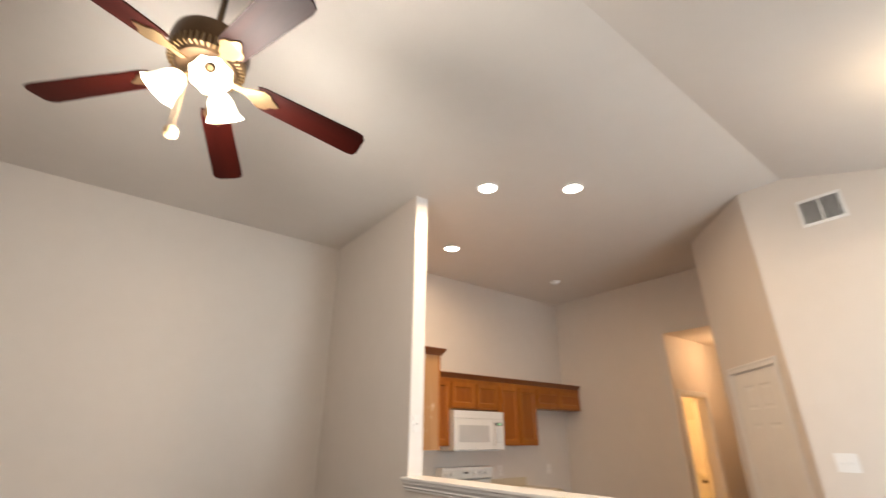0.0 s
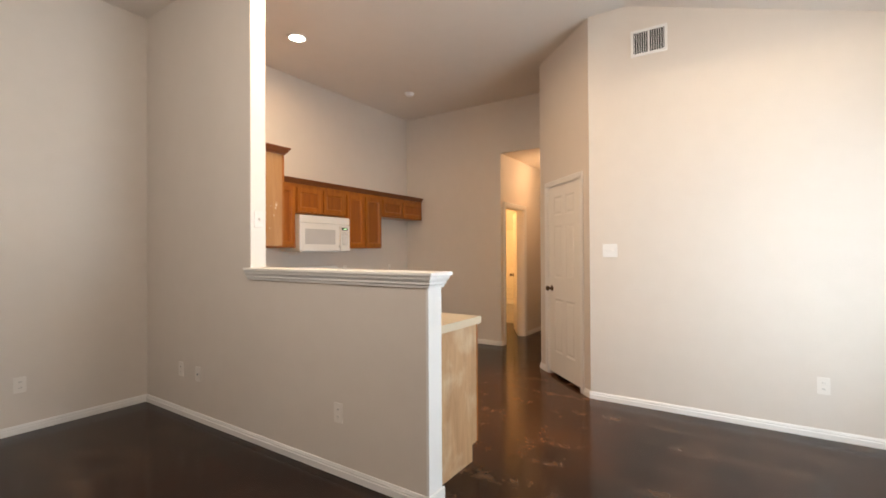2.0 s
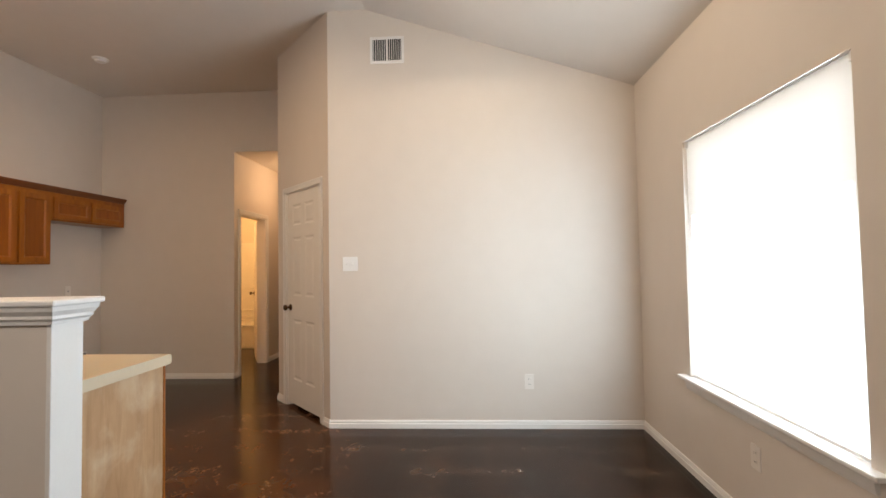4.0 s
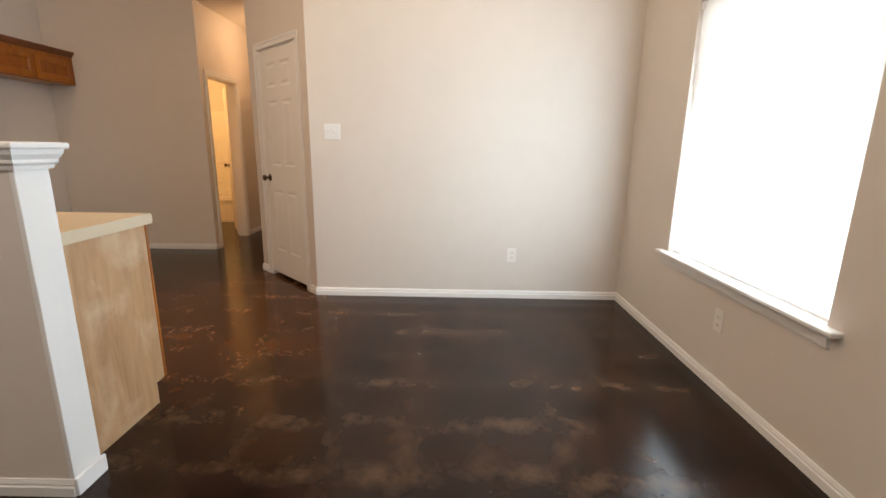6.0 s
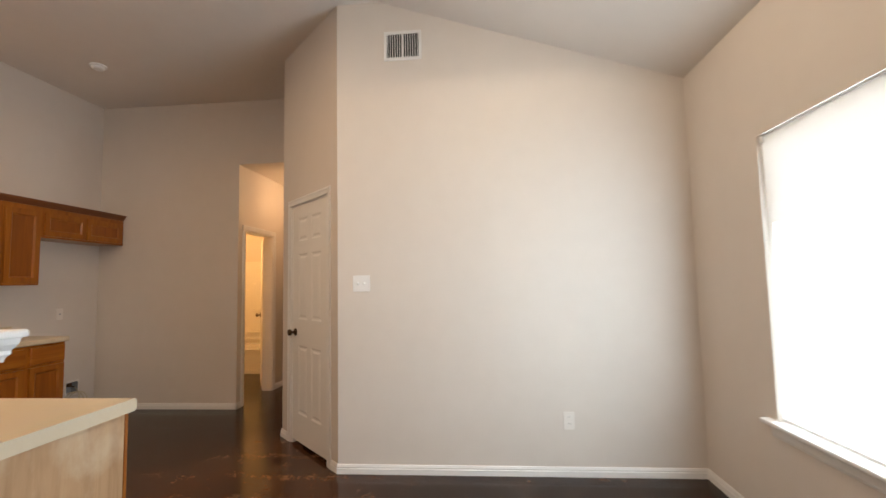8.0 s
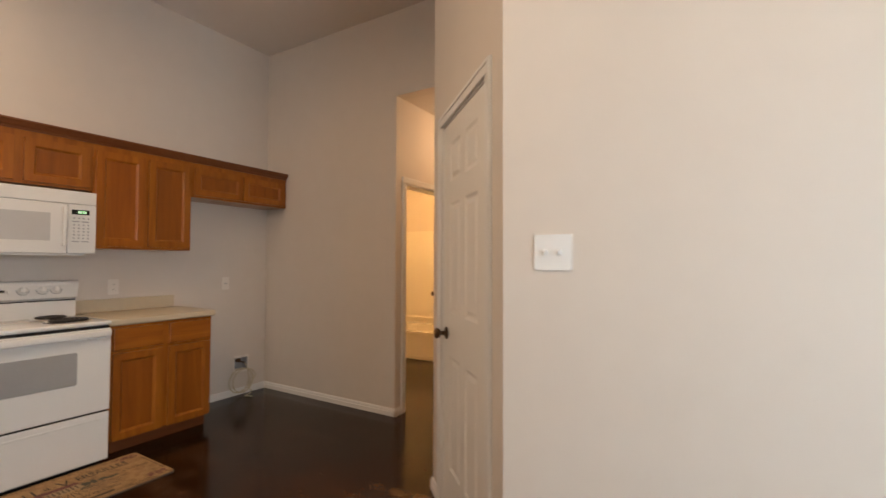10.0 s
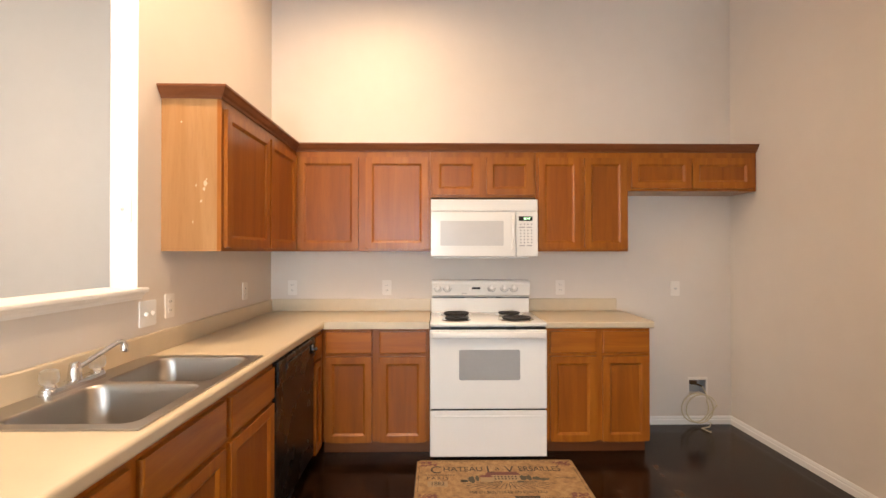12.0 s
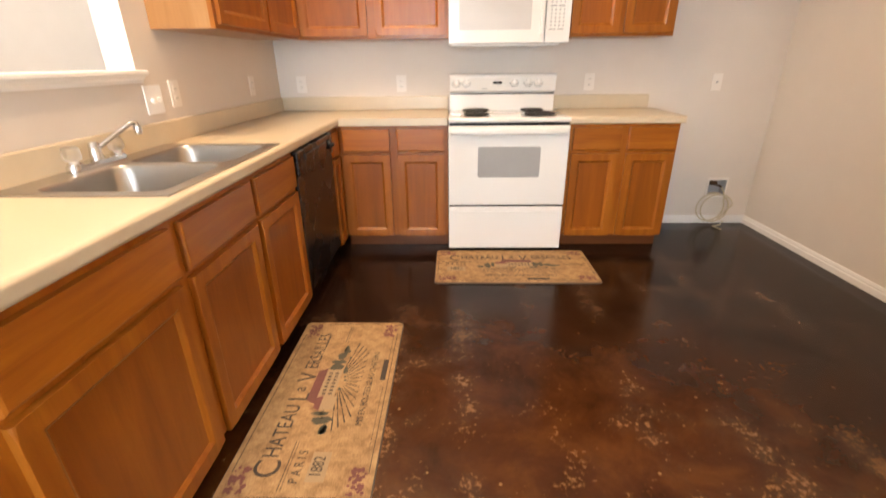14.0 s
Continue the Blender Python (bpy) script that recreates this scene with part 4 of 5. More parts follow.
lip = [e for e in bm.edges if len(e.link_faces) == 2 and abs(e.calc_face_angle()) > 1 and e.verts[0].co.z == e.verts[1].co.z
       and (all(abs(v.co.x - 3.048) < 1e-4 and v.co.y < 4.145 for v in e.verts) or all(abs(v.co.y - 4.14) < 1e-4 and v.co.x > 3.05 for v in e.verts))]
bmesh.ops.bevel(bm, geom=lip, offset=0.013, segments=7, profile=0.5, affect="EDGES")
top = thing("countertop", pose(0, 0, 0), "beige laminate L-shaped countertop with sink cut-out", "countertop")
part("worktop", bm, LAMINATE, top)
part("backsplash", boxed(PX1 + 0.001, PX1 + 0.021, 1.65, KY - 0.022, CT, 1.012, bevel=0.006), LAMINATE, top)
part("backsplash", boxed(PX1 + 0.001, 3.754, KY - 0.021, KY - 0.001, CT, 1.012, bevel=0.006), LAMINATE, top)
bm = slab_cells([4.54, 5.275], [4.14, KY - 0.002], lambda x, y: True, CB, CT)
lip = [e for e in bm.edges if e.verts[0].co.z == e.verts[1].co.z and all(abs(v.co.y - 4.14) < 1e-4 for v in e.verts)]
bmesh.ops.bevel(bm, geom=lip, offset=0.013, segments=7, profile=0.5, affect="EDGES")
top = thing("countertop", pose(0, 0, 0), "short beige laminate countertop beside the range", "countertop")
part("worktop", bm, LAMINATE, top)
part("backsplash", boxed(4.54, 5.245, KY - 0.021, KY - 0.001, CT, 1.012, bevel=0.006), LAMINATE, top)


# ---------------------------------------------------------------- sink and tap
def sink():
    s = thing("kitchen_sink", pose(0, 0, CT), "double-bowl brushed stainless drop-in sink", "sink")
    x0, x1, y0, y1 = 2.492, 3.022, 2.335, 3.168
    bowls = [(2.60, 2.985, 2.372, 2.735), (2.60, 2.985, 2.768, 3.132)]
    xs = sorted({x0, x1, 2.60, 2.985})
    ys = sorted({y0, y1, 2.372, 2.735, 2.768, 3.132})
    bm = slab_cells(xs, ys, lambda x, y: not any(a < x < b and c < y < d for a, b, c, d in bowls), 0.001, 0.006)
    outer = [e for e in bm.edges if e.verts[0].co.z == e.verts[1].co.z == 0.006 and e.calc_face_angle(0) > 1
             and any(all(abs(v.co[i] - c) < 1e-4 for v in e.verts) for i, c in ((0, x0), (0, x1), (1, y0), (1, y1)))]
    bmesh.ops.bevel(bm, geom=outer, offset=0.0035, segments=2, profile=0.5, affect="EDGES")
    part("rim", bm, STEEL, s)
    for a, b, c, d in bowls:
        bm = bmesh.new()
        rings = []
        cx, cy = (a + b) / 2, (c + d) / 2
        for z, shrink, r in ((0.006, 0.0, 0.045), (0.005, 0.0018, 0.045), (0.002, 0.004, 0.047), (-0.004, 0.0055, 0.05), (-0.02, 0.008, 0.055), (-0.13, 0.016, 0.06), (-0.152, 0.024, 0.06), (-0.165, 0.045, 0.06), (-0.17, 0.08, 0.05)):
            rings.append([bm.verts.new((cx + px, cy + py, z)) for px, py in rounded(b - a - 2 * shrink, d - c - 2 * shrink, r, 6)])
        for p, q in zip(rings, rings[1:]):
            for k in range(len(p)):
                bm.faces.new((p[k], p[(k + 1) % len(p)], q[(k + 1) % len(p)], q[k]))
        bm.faces.new(rings[-1])
        # flat corners between the round bowl and the rim's cut-out
        bowl = part("bowl", bm, STEEL, s, smooth=True)
        part("drain", lathed([(0.0, 0.0), (0.012, 0.001), (0.04, 0.003), (0.043, 0.0)], 24, (cx, cy, -0.1695), cap=False), CHROME, bowl, smooth=True)
        for sx in (-1, 1):
            for sy in (-1, 1):
                corner = bmesh.new()
                px, py = cx + sx * (b - a) / 2, cy + sy * (d - c) / 2
                arc = [(cx + sx * ((b - a) / 2 - 0.045 + 0.045 * math.sin(radians(15 * k))), cy + sy * ((d - c) / 2 - 0.045 + 0.045 * math.cos(radians(15 * k)))) for k in range(7)]
                vs = [corner.verts.new((px, py, 0.006))] + [corner.verts.new((u, w, 0.006)) for u, w in arc]
                for k in range(1, 7):
                    corner.faces.new((vs[0], vs[k], vs[k + 1]))
                part("bowl_corner", corner, STEEL, s)


def tap():
    t = thing("faucet", pose(2.545, 2.72, CT + 0.006), "chrome two-handle faucet with clear acrylic knobs", "faucet")
    bm = bmesh.new()
    prism(bm, rounded(0.05, 0.26, 0.024, 8), 0, 0.022, 0.006)
    part("deck_plate", bm, CHROME, t, smooth=True)
    part("spout_hub", lathed([(0.022, 0.02), (0.020, 0.045), (0.017, 0.075), (0.012, 0.082), (0, 0.083)], 24, cap=False), CHROME, t, smooth=True)
    bm = bmesh.new()
    path = [(0.0, 0.0, 0.055), (0.012, 0.017, 0.066), (0.045, 0.062, 0.100), (0.072, 0.098, 0.127), (0.082, 0.111, 0.132), (0.087, 0.117, 0.129), (0.088, 0.118, 0.116)]
    tube(bm, path, 0.0085, 14)
    part("spout", bm, CHROME, t, smooth=True)
    part("aerator", lathed([(0.0, 0), (0.013, 0), (0.014, 0.022), (0.011, 0.03), (0, 0.03)], 20, (0.088, 0.118, 0.092), cap=False), CHROME, t, smooth=True)
    for y in (-0.102, 0.102):
        h = part("handle_base", lathed([(0.024, 0.0), (0.022, 0.026), (0.014, 0.034), (0.010, 0.05)], 22, (0, y, 0.0), cap=False), CHROME, t, smooth=True)
        bm = bmesh.new()
        lathe(bm, [(0.012, 0.034), (0.024, 0.038), (0.027, 0.052), (0.025, 0.078), (0.018, 0.082), (0.0, 0.082)], 10, (0, y, 0.0), cap=False)
        part("acrylic_knob", bm, ACRYLIC, h, "faceted clear acrylic knob")


sink()
tap()


# ---------------------------------------------------------------- appliances
def stove():
    x0, x1 = 3.759, 4.535
    w = x1 - x0
    s = thing("electric_range", pose(x0, 4.095, 0), "white freestanding electric coil range", "range")
    part("body", boxed(0.004, w - 0.004, 0.03, 0.59, 0.03, 0.895), ENAMEL, s)
    part("plinth", boxed(0.03, w - 0.03, 0.06, 0.5, 0.0, 0.03), DARKGAP, s)
    part("gap_strip", boxed(0.006, w - 0.006, 0.012, 0.03, 0.03, 0.885), BLACK, s)
    part("storage_drawer", boxed(0.0, w, 0.0, 0.03, 0.028, 0.332, bevel=0.006), ENAMEL, s)
    part("drawer_lip", boxed(0.03, w - 0.03, -0.004, 0.004, 0.288, 0.300, bevel=0.003), ENAMEL, s)
    door = part("oven_door", boxed(0.0, w, -0.004, 0.03, 0.345, 0.868, bevel=0.006), ENAMEL, s)
    bm = bmesh.new()
    prism(bm, rounded(0.405, 0.20, 0.012), 0, 0.003, 0.001)
    part("oven_window", bm, SMOKED, door, m=pose(0.192 + 0.2025, -0.0035, 0.637, 90, 0, 0))
    bm = bmesh.new()
    box(bm, 0.012, w - 0.012, -0.048, -0.026, 0.818, 0.862, bevel=0.009, segments=3)
    box(bm, 0.02, 0.06, -0.03, 0.0, 0.825, 0.855, bevel=0.004)
    box(bm, w - 0.06, w - 0.02, -0.03, 0.0, 0.825, 0.855, bevel=0.004)
    part("door_handle", bm, ENAMEL, door, "white bar handle", smooth=True)
    part("cooktop", boxed(0.0, w, -0.012, 0.52, 0.892, 0.916, bevel=0.008, segments=3), ENAMEL, s, smooth=True)
    bm = bmesh.new()
    prof = [(0.50, 0.91), (0.50, 1.03), (0.505, 1.036), (0.475, 1.05), (0.455, 1.14), (0.46, 1.158), (0.475, 1.165), (0.60, 1.165), (0.60, 0.91)]
    a = [bm.verts.new((0.008, y, z)) for y, z in prof]
    b = [bm.verts.new((w - 0.016, y, z)) for y, z in prof]
    bm.faces.new(a)
    bm.faces.new(b[::-1])
    for k in range(len(a)):
        bm.faces.new((a[k], b[k], b[(k + 1) % len(a)], a[(k + 1) % len(a)]))
    part("backguard", bm, ENAMEL, s)
    part("backguard_line", boxed(0.01, w - 0.018, 0.496, 0.502, 1.027, 1.034), BLACK, s)
    tilt = pose(0, 0.4605, 1.10, -12.5, 0, 0)
    for x in (0.055, 0.125, 0.465, 0.563, 0.635):
        k = part("control_knob", lathed([(0.027, 0), (0.026, 0.006), (0.020, 0.010), (0.018, 0.024), (0.014, 0.027), (0, 0.027)], 22, cap=False), ENAMEL, s, "white round burner knob", smooth=True, m=tilt @ pose(x, 0, 0.008, 90, 0, 0))
        part("pointer", boxed(-0.003, 0.003, -0.019, 0.019, 0.024, 0.030, bevel=0.001), PLASTIC, k)
        part("dial_ring", lathed([(0.029, 0.0005), (0.033, 0.0005), (0.033, 0.0012), (0.029, 0.0012)], 24, cap=False), GREYPRINT, k)
    part("clock", boxed(0.315, 0.378, -0.003, 0.004, -0.002, 0.022), BLACK, s, "dark clock display", m=tilt)
    for i in range(3):
        part("clock_button", boxed(0.292 - 0.0, 0.304, -0.004, 0.002, -0.012 + 0.014 * i, -0.002 + 0.014 * i, bevel=0.001), PLASTIC, s, m=tilt)
        part("clock_button", boxed(0.389, 0.401, -0.004, 0.002, -0.012 + 0.014 * i, -0.002 + 0.014 * i, bevel=0.001), PLASTIC, s, m=tilt)
    part("badge", boxed(0.235, 0.275, -0.003, 0.002, -0.036, -0.031), GREYPRINT, s, m=tilt)
    for bx, by, r in ((0.185, 0.375, 0.102), (0.585, 0.395, 0.086), (0.18, 0.135, 0.088), (0.595, 0.145, 0.108)):
        bowl = part("drip_bowl", lathed([(r + 0.016, 0.9165), (r + 0.014, 0.9195), (r + 0.004, 0.9185), (r - 0.01, 0.9168), (0, 0.9166)], 32, (bx, by, 0), cap=False), CHROME, s, smooth=True)
        bm = bmesh.new()
        turns = 4.2
        n = int(turns * 26)
        tube(bm, [(bx + (0.018 + (r - 0.02) * k / n) * math.cos(2 * math.pi * turns * k / n), by + (0.018 + (r - 0.02) * k / n) * math.sin(2 * math.pi * turns * k / n), 0.928) for k in range(n + 1)], 0.0058, 8)
        part("coil_burner", bm, COIL, bowl, "black spiral heating coil", smooth=True)


def microwave():
    w, h = 0.772, 0.43
    s = thing("microwave", pose(3.761, 4.345, 1.337), "white over-the-range microwave oven", "microwave")
    part("body", boxed(0, w, 0.02, 0.355, 0.012, h - 0.002, bevel=0.003), ENAMEL, s)
    part("vent_strip", boxed(0, w, 0.0, 0.02, h - 0.088, h - 0.003, bevel=0.005), ENAMEL, s)
    door = part("door", boxed(0.0, 0.612, -0.004, 0.02, 0.014, h - 0.092, bevel=0.006), ENAMEL, s)
    bm = bmesh.new()
    for i, inset in enumerate((0, 0.012)):
        prism(bm, rounded(0.53 - 2 * inset, 0.262 - 2 * inset, 0.008), 0.0012 * i, 0.0012 * (i + 1))
    part("door_border", bm, ENAMEL, door, m=pose(0.29, -0.0042, 0.176, 90, 0, 0))
    bm = bmesh.new()
    prism(bm, rounded(0.455, 0.178, 0.006), 0, 0.0015)
    part("window_screen", bm, MESHGLASS, door, "pale grey screened window", m=pose(0.296, -0.0068, 0.182, 90, 0, 0))
    part("handle", boxed(0.578, 0.602, -0.042, -0.022, 0.058, 0.318, bevel=0.008), ENAMEL, door, "white vertical bar handle")
    for z in (0.07, 0.30):
        part("handle_post", boxed(0.583, 0.597, -0.026, -0.002, z - 0.008, z + 0.008), ENAMEL, door)
    panel = part("control_panel", boxed(0.615, w, -0.003, 0.02, 0.014, h - 0.092, bevel=0.005), ENAMEL, s)
    part("display", boxed(0.634, 0.732, -0.0045, -0.002, 0.272, 0.304), BLACK, panel, "black clock display")
    bm = bmesh.new()
    for x in (0.67, 0.681, 0.696, 0.707):
        box(bm, x, x + 0.007, -0.0052, -0.0046, 0.281, 0.295)
    part("display_digits", bm, LED, panel)
    first = None
    for r in range(8):
        for c in range(4):
            z = 0.247 - 0.022 * r
            if r in (1, 7) and c in (1, 3):
                continue
            bw = 0.03 if r in (1, 7) else 0.010
            if r not in (1, 7):
                if first is None:
                    first = part("button", boxed(-0.005, 0.005, -0.0045, -0.0025, -0.005, 0.005), GREYPRINT, panel, m=pose(0.648 + 0.026 * c, 0, z))
                else:
                    o = new("button", first.data)
                    o.parent, o.matrix_basis = panel, pose(0.648 + 0.026 * c, 0, z)
            else:
                part("button", boxed(0.638 + 0.026 * c, 0.678 + 0.026 * c, -0.0045, -0.0025, z - 0.004, z + 0.004), GREYPRINT, panel)
    part("base_tray", boxed(0.02, w - 0.06, 0.01, 0.33, 0.0, 0.012, bevel=0.004), ENAMEL, s)


def dishwasher():
    w = 0.655
    s = thing("dishwasher", pose(3.04, 3.277, 0, 0, 0, 90), "black built-in dishwasher under the counter", "dishwasher")
    part("tub_body", boxed(0.006, w - 0.006, 0.03, 0.57, 0.10, 0.86), BLACK, s)
    part("door_panel", boxed(0.003, w - 0.003, 0, 0.03, 0.125, 0.735, bevel=0.006), BLACK, s)
    part("control_panel", boxed(0.003, w - 0.003, -0.012, 0.03, 0.74, 0.860, bevel=0.008), BLACK, s)
    part("handle", boxed(0.10, w - 0.16, -0.02, -0.008, 0.80, 0.83, bevel=0.005), BLACK, s, "recessed black latch handle")
    part("dial", lathed([(0.03, 0), (0.028, 0.014), (0.012, 0.018), (0.010, 0.03), (0, 0.03)], 22, cap=False), BLACK, s, smooth=True, m=pose(w - 0.085, -0.012, 0.80, 90, 0, 0))
    part("toe_panel", boxed(0.003, w - 0.003, 0.06, 0.075, 0.0, 0.12), BLACK, s)


stove()
microwave()
dishwasher()


# refrigerator water box with its coiled tube
def water_box():
    s = thing("water_supply_box", pose(5.905, KY, 0.295), "open recessed water box with a shut-off valve", "valve box")
    bm = bmesh.new()
    for x0, x1, z0, z1 in ((-0.081, 0.081, 0.060, 0.081), (-0.081, 0.081, -0.081, -0.060), (-0.081, -0.069, -0.060, 0.060), (0.069, 0.081, -0.060, 0.060)):
        box(bm, x0, x1, -0.006, 0.0, z0, z1, bevel=0.0015)
    part("flange", bm, IVORY, s)
    bm = bmesh.new()
    box(bm, -0.069, 0.069, 0.075, 0.08, -0.059, 0.059)
    box(bm, -0.0695, -0.066, 0.0, 0.075, -0.059, 0.059)
    box(bm, 0.066, 0.0695, 0.0, 0.075, -0.059, 0.059)
    # lining coloured grey to put the recess's shade into it
    part("back_box", bm, GREYPRINT, s, "box lining, grey painted in for the shade inside")
    bm = bmesh.new()
    tube(bm, [(-0.03, 0.05, 0.059), (-0.03, 0.035, 0.015)], 0.013, 12)
    tube(bm, [(-0.06, 0.0, 0.046), (-0.03, 0.035, 0.035)], 0.009, 10)
    box(bm, -0.058, -0.008, -0.012, 0.006, 0.022, 0.056, bevel=0.005)
    tube(bm, [(-0.03, 0.04, 0.02), (0.02, 0.03, 0.012), (0.05, 0.02, 0.0)], 0.008, 10)
    part("valve", bm, BRONZE, s, "dull metal shut-off valve")
    bm = bmesh.new()
    pts = [(5.955, KY + 0.02, 0.295), (5.966, KY - 0.014, 0.25), (5.972, KY - 0.026, 0.20)]
    for k in range(50):
        a = radians(34 - 15 * k)
        r = 0.118 - 0.010 * math.sin(k * 0.23)
        pts.append((5.862 + r * math.cos(a) + 0.0008 * k, KY - 0.03 - 0.0008 * k, 0.134 + r * 0.98 * math.sin(a)))
    pts += [(5.925, KY - 0.075, 0.055), (5.965, KY - 0.085, 0.035), (5.94, KY - 0.10, 0.014), (5.87, KY - 0.12, 0.009), (5.90, KY - 0.19, 0.0075)]
    tube(bm, pts, 0.005, 8)
    tagged(part("water_tube", bm, TUBE, smooth=True), "coiled cloudy plastic water tube on the floor", "tube")


water_box()


# ---------------------------------------------------------------- kitchen mats
def kitchen_mat(m, label):
    t = thing("kitchen_mat", m, label, "mat", "kitchen mats")
    w, h = 1.02, 0.495
    bm = bmesh.new()
    prism(bm, rounded(w, h, 0.022), 0, 0.008)
    part("rubber_base", bm, RUBBER, t)
    bm = bmesh.new()
    prism(bm, rounded(w - 0.008, h - 0.008, 0.02), 0.008, 0.012, 0.002)
    part("printed_top", bm, MATTOP, t)
    z = 0.0124
    for x0, x1, y0, y1 in ((-0.40, 0.40, 0.224, 0.2265), (-0.40, 0.40, -0.2265, -0.224), (-0.4915, -0.489, -0.14, 0.14), (0.489, 0.4915, -0.14, 0.14),
                           (-0.47, -0.27, 0.052, 0.0545), (-0.47, -0.27, 0.043, 0.0445), (0.33, 0.47, 0.012, 0.0145), (0.33, 0.47, 0.003, 0.0045), (-0.3, 0.02, -0.21, -0.2085), (0.2, 0.4, -0.21, -0.2085)):
        part("border_line", boxed(x0, x1, y0, y1, z - 0.0004, z + 0.0002), INK, t)
    text_mesh("lettering", "C", 0.125, INK, t, pose(-0.385, 0.112, z), 0.85)
    text_mesh("lettering", "HATEAU", 0.082, INK, t, pose(-0.215, 0.120, z), 0.80)
    text_mesh("lettering", "L", 0.115, INK, t, pose(-0.045, 0.113, z), 0.9)
    text_mesh("lettering", "a", 0.075, INK, t, pose(0.002, 0.128, z), 0.9)
    text_mesh("lettering", "V", 0.115, INK, t, pose(0.078, 0.113, z), 0.85)
    text_mesh("lettering", "ERSAILLES", 0.082, INK, t, pose(0.268, 0.120, z), 0.74)
    text_mesh("lettering", "P A R I S", 0.046, INK, t, pose(-0.375, 0.012, z), 0.8)
    text_mesh("lettering", "1882", 0.056, INK, t, pose(-0.375, -0.052, z), 0.75)
    text_mesh("lettering", "MIS EN BOUTEILLE AU CHATEAU", 0.036, INK, t, pose(0.03, -0.150, z), 0.84)
    rng = random.Random(5)
    hill = bmesh.new()
    for k in range(17):
        a = radians(-162 + 9 * k)
        for r0, r1 in ((0.05, 0.12), (0.125, 0.19)):
            r1 = min(r1, 0.135 / max(0.25, abs(math.sin(a))))
            if r1 <= r0:
                continue
            u, v = Vector((math.cos(a) * 1.5, math.sin(a) * 0.75)), Vector((-math.sin(a), math.cos(a))) * 0.0028
            p, q = u * r0, u * r1
            hill.faces.new([hill.verts.new((0.05 + c.x, -0.012 + c.y, z)) for c in (p - v * 0.5, q - v, q + v, p + v * 0.5)])
    part("vineyard_rows", hill, INK, t)
    spots = [(-0.17, -0.005, 0.022, 1.9), (-0.135, 0.005, 0.013, 2.6), (-0.10, 0.002, 0.016, 1.4), (0.145, 0.012, 0.022, 1.4), (0.18, 0.012, 0.016, 2.0), (0.225, 0.005, 0.026, 0.8), (-0.215, -0.022, 0.028, 0.6), (0.28, -0.006, 0.024, 0.45), (0.12, -0.032, 0.024, 0.4), (-0.02, 0.068, 0.014, 1.0)]
    spots += [(-0.24 + 0.52 * rng.random(), -0.045 + 0.05 * rng.random(), 0.006 + 0.008 * rng.random(), 0.8) for _ in range(16)]
    for cx, cy, r, squash in spots:
        green = bmesh.new()
        ring = [green.verts.new((cx + r * (0.75 + 0.4 * rng.random()) * math.cos(2 * math.pi * k / 13), cy + squash * r * (0.75 + 0.4 * rng.random()) * math.sin(2 * math.pi * k / 13), z + 0.0001)) for k in range(13)]
        green.faces.new(ring)
        part("tree_print", green, INKGREEN, t)
    for x0, x1, y0, y1, dz in ((-0.075, 0.125, -0.02, 0.045, 0.0004), (-0.115, -0.04, -0.035, 0.02, 0.0005), (-0.435, -0.315, -0.085, -0.022, -0.0001)):
        part("house_print", boxed(x0, x1, y0, y1, z - 0.0006, z + dz), INKPALE, t)
    red = bmesh.new()
    for pts in (((-0.085, 0.045), (0.135, 0.045), (0.115, 0.082), (-0.065, 0.082)), ((-0.122, 0.02), (-0.034, 0.02), (-0.05, 0.045), (-0.105, 0.045))):
        red.faces.new([red.verts.new((x, y, z + 0.0006)) for x, y in pts])
    part("roof_print", red, INKRED, t)
    dark = bmesh.new()
    for i in range(7):
        for yy in (-0.008, 0.018):
            box(dark, -0.03 + 0.021 * i, -0.02 + 0.021 * i, yy, yy + 0.014, z + 0.0003, z + 0.0007)
    part("label_bar", boxed(0.06, 0.2, -0.212, -0.19, z, z + 0.0003), INK, t)
    part("window_print", dark, INK, t)
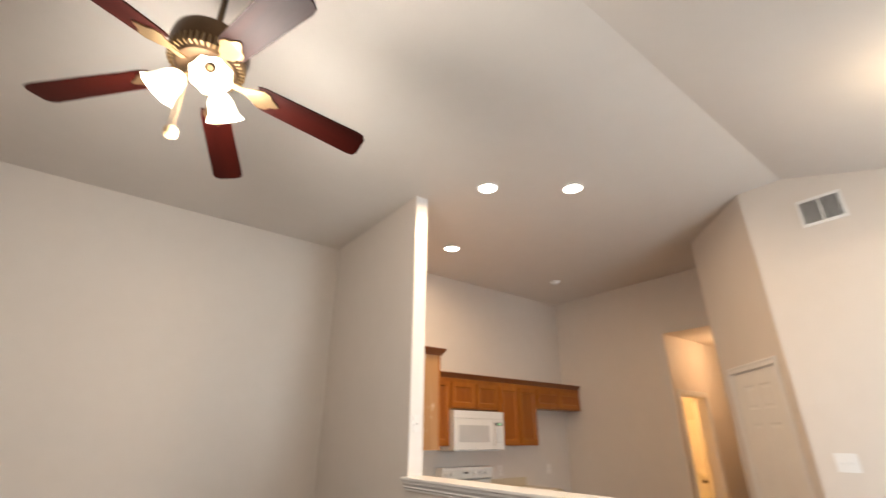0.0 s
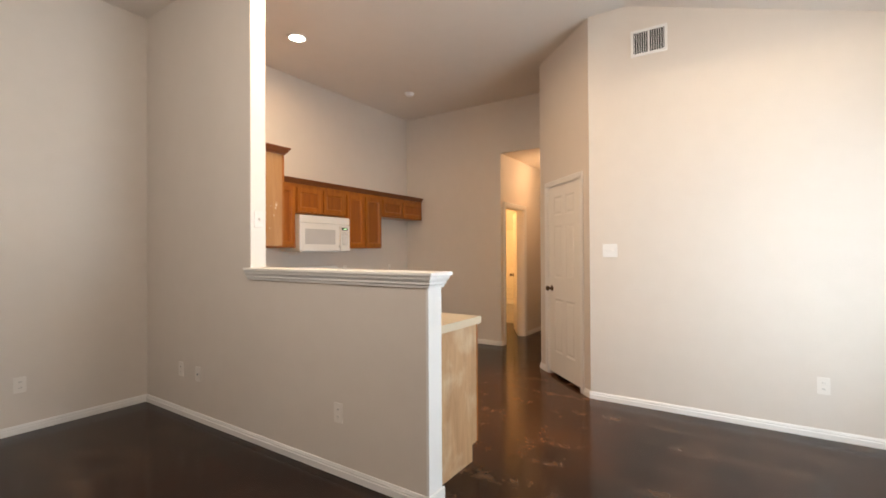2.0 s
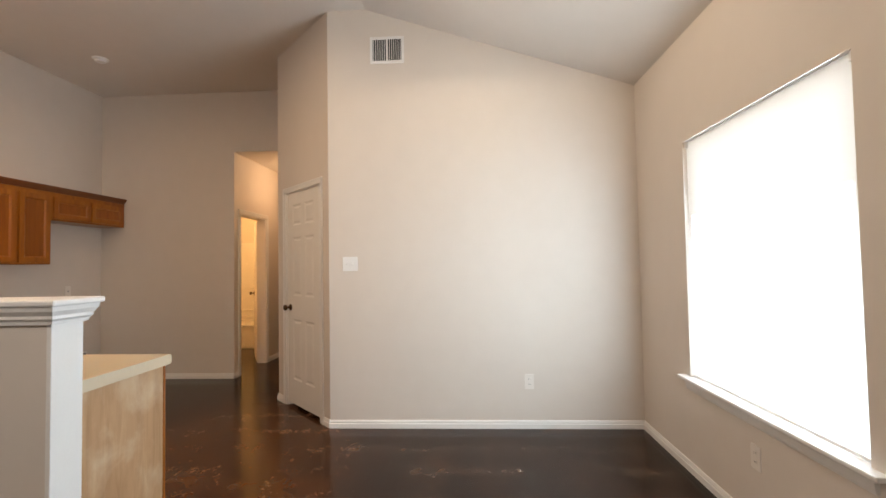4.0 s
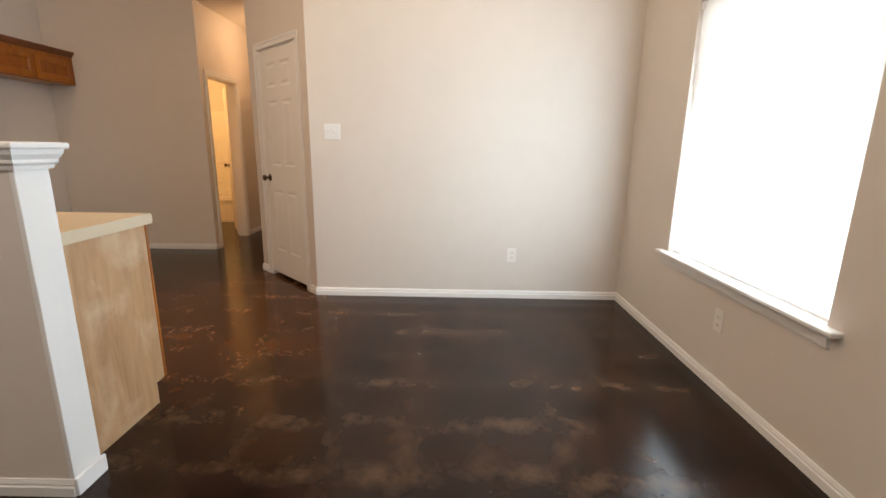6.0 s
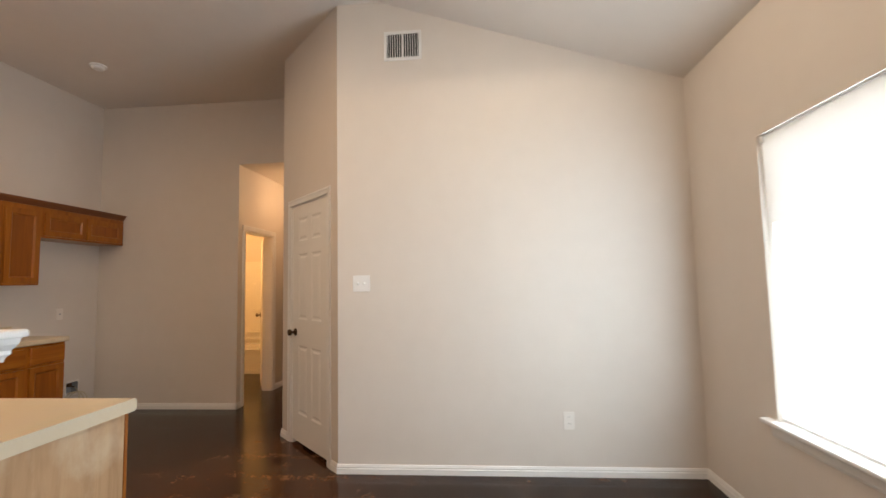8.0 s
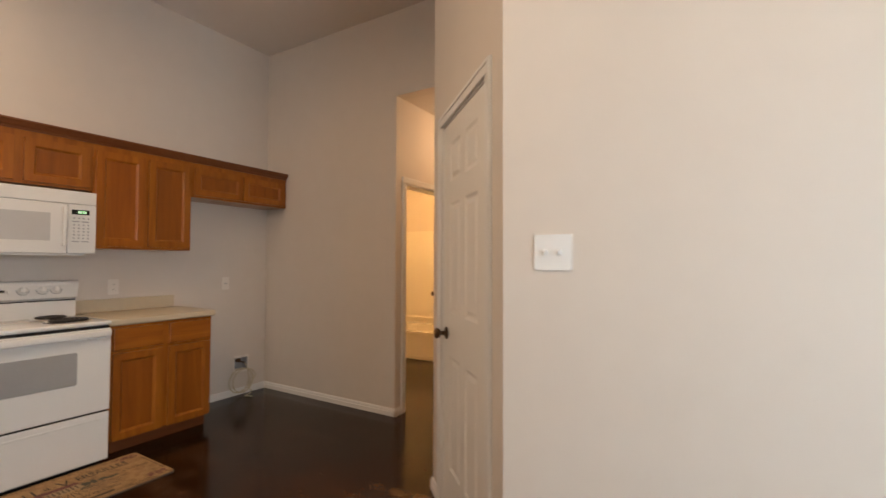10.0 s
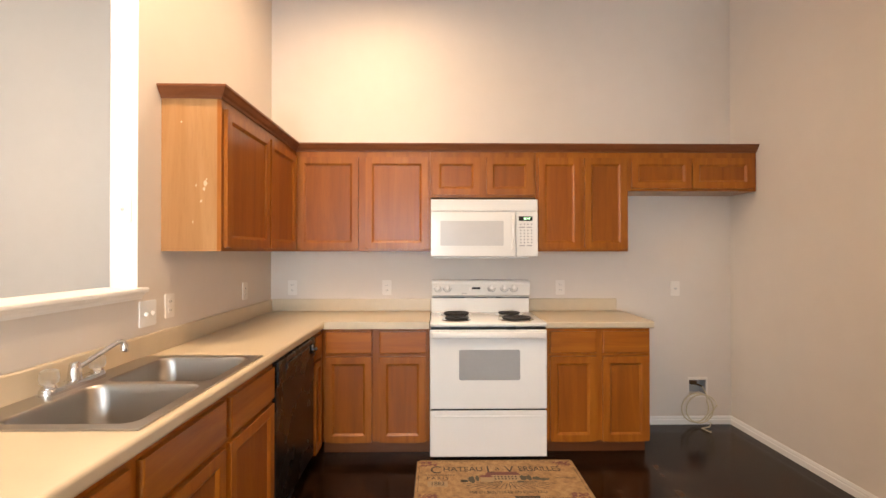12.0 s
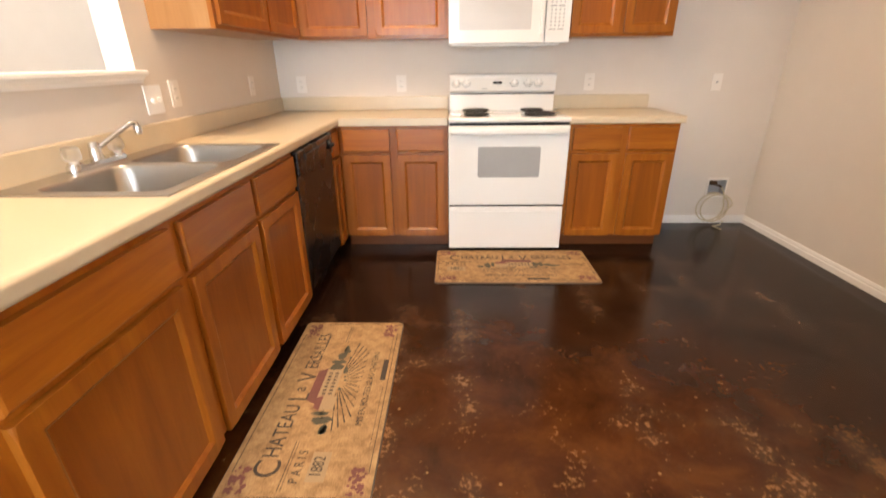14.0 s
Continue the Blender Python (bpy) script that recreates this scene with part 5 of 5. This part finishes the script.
    for sx in (-1, 1):
        for sy in (-1, 1):
            grapes = bmesh.new()
            for k in range(44):
                cx, cy = sx * (0.425 + 0.10 * (rng.random() - 0.45)), sy * (0.185 + 0.055 * (rng.random() - 0.4))
                r = 0.004 + 0.005 * rng.random()
                grapes.faces.new([grapes.verts.new((cx + r * math.cos(k2), cy + r * math.sin(k2), z + 0.0001 + 0.00002 * k)) for k2 in (0, 1.05, 2.1, 3.14, 4.2, 5.24)])
            part("grape_print", grapes, INKRED, t)


kitchen_mat(pose(4.184, 3.842, 0.0), "tan printed vineyard mat in front of the range")
kitchen_mat(pose(3.290, 2.632, 0.0, 0, 0, 90), "tan printed vineyard mat in front of the sink")


# ---------------------------------------------------------------- bathroom seen through the door
def bathtub():
    t = thing("bathtub", pose(8.08, 3.155, 0), "white alcove bathtub with moulded wall surround", "bathtub")
    bm = slab_cells([0.0, 0.08, 0.66, 0.748], [0.0, 0.1, 1.58, 1.683], lambda x, y: not (0.08 < x < 0.66 and 0.1 < y < 1.58), 0.335, 0.37)
    part("rim", bm, TUBWHITE, t)
    part("apron", boxed(0.012, 0.05, 0.0, 1.683, 0.0, 0.335), TUBWHITE, t)
    part("skirt_foot", boxed(0.0, 0.02, 0.0, 1.683, 0.0, 0.05, bevel=0.004), TUBWHITE, t)
    bm = bmesh.new()
    rings = [[bm.verts.new((0.37 + px, 0.84 + py, z)) for px, py in rounded(0.58 - s, 1.48 - 2 * s, 0.1, 5)] for z, s in ((0.36, 0), (0.15, 0.06), (0.09, 0.14))]
    for p, q in zip(rings, rings[1:]):
        for k in range(len(p)):
            bm.faces.new((p[k], p[(k + 1) % len(p)], q[(k + 1) % len(p)], q[k]))
    bm.faces.new(rings[-1])
    part("basin", bm, TUBWHITE, t, smooth=True)
    part("surround_back", boxed(0.735, 0.748, 0.0, 1.683, 0.37, 1.77), TUBWHITE, t)
    part("surround_side", boxed(0.0, 0.735, 1.668, 1.683, 0.37, 1.77), TUBWHITE, t)
    for z, y0, y1 in ((0.94, 0.35, 1.1), (0.58, 0.35, 1.2), (0.47, 0.0, 1.66)):
        part("shelf_ledge", boxed(0.70, 0.735, y0, y1, z - 0.03, z, bevel=0.004), TUBWHITE, t)


bathtub()
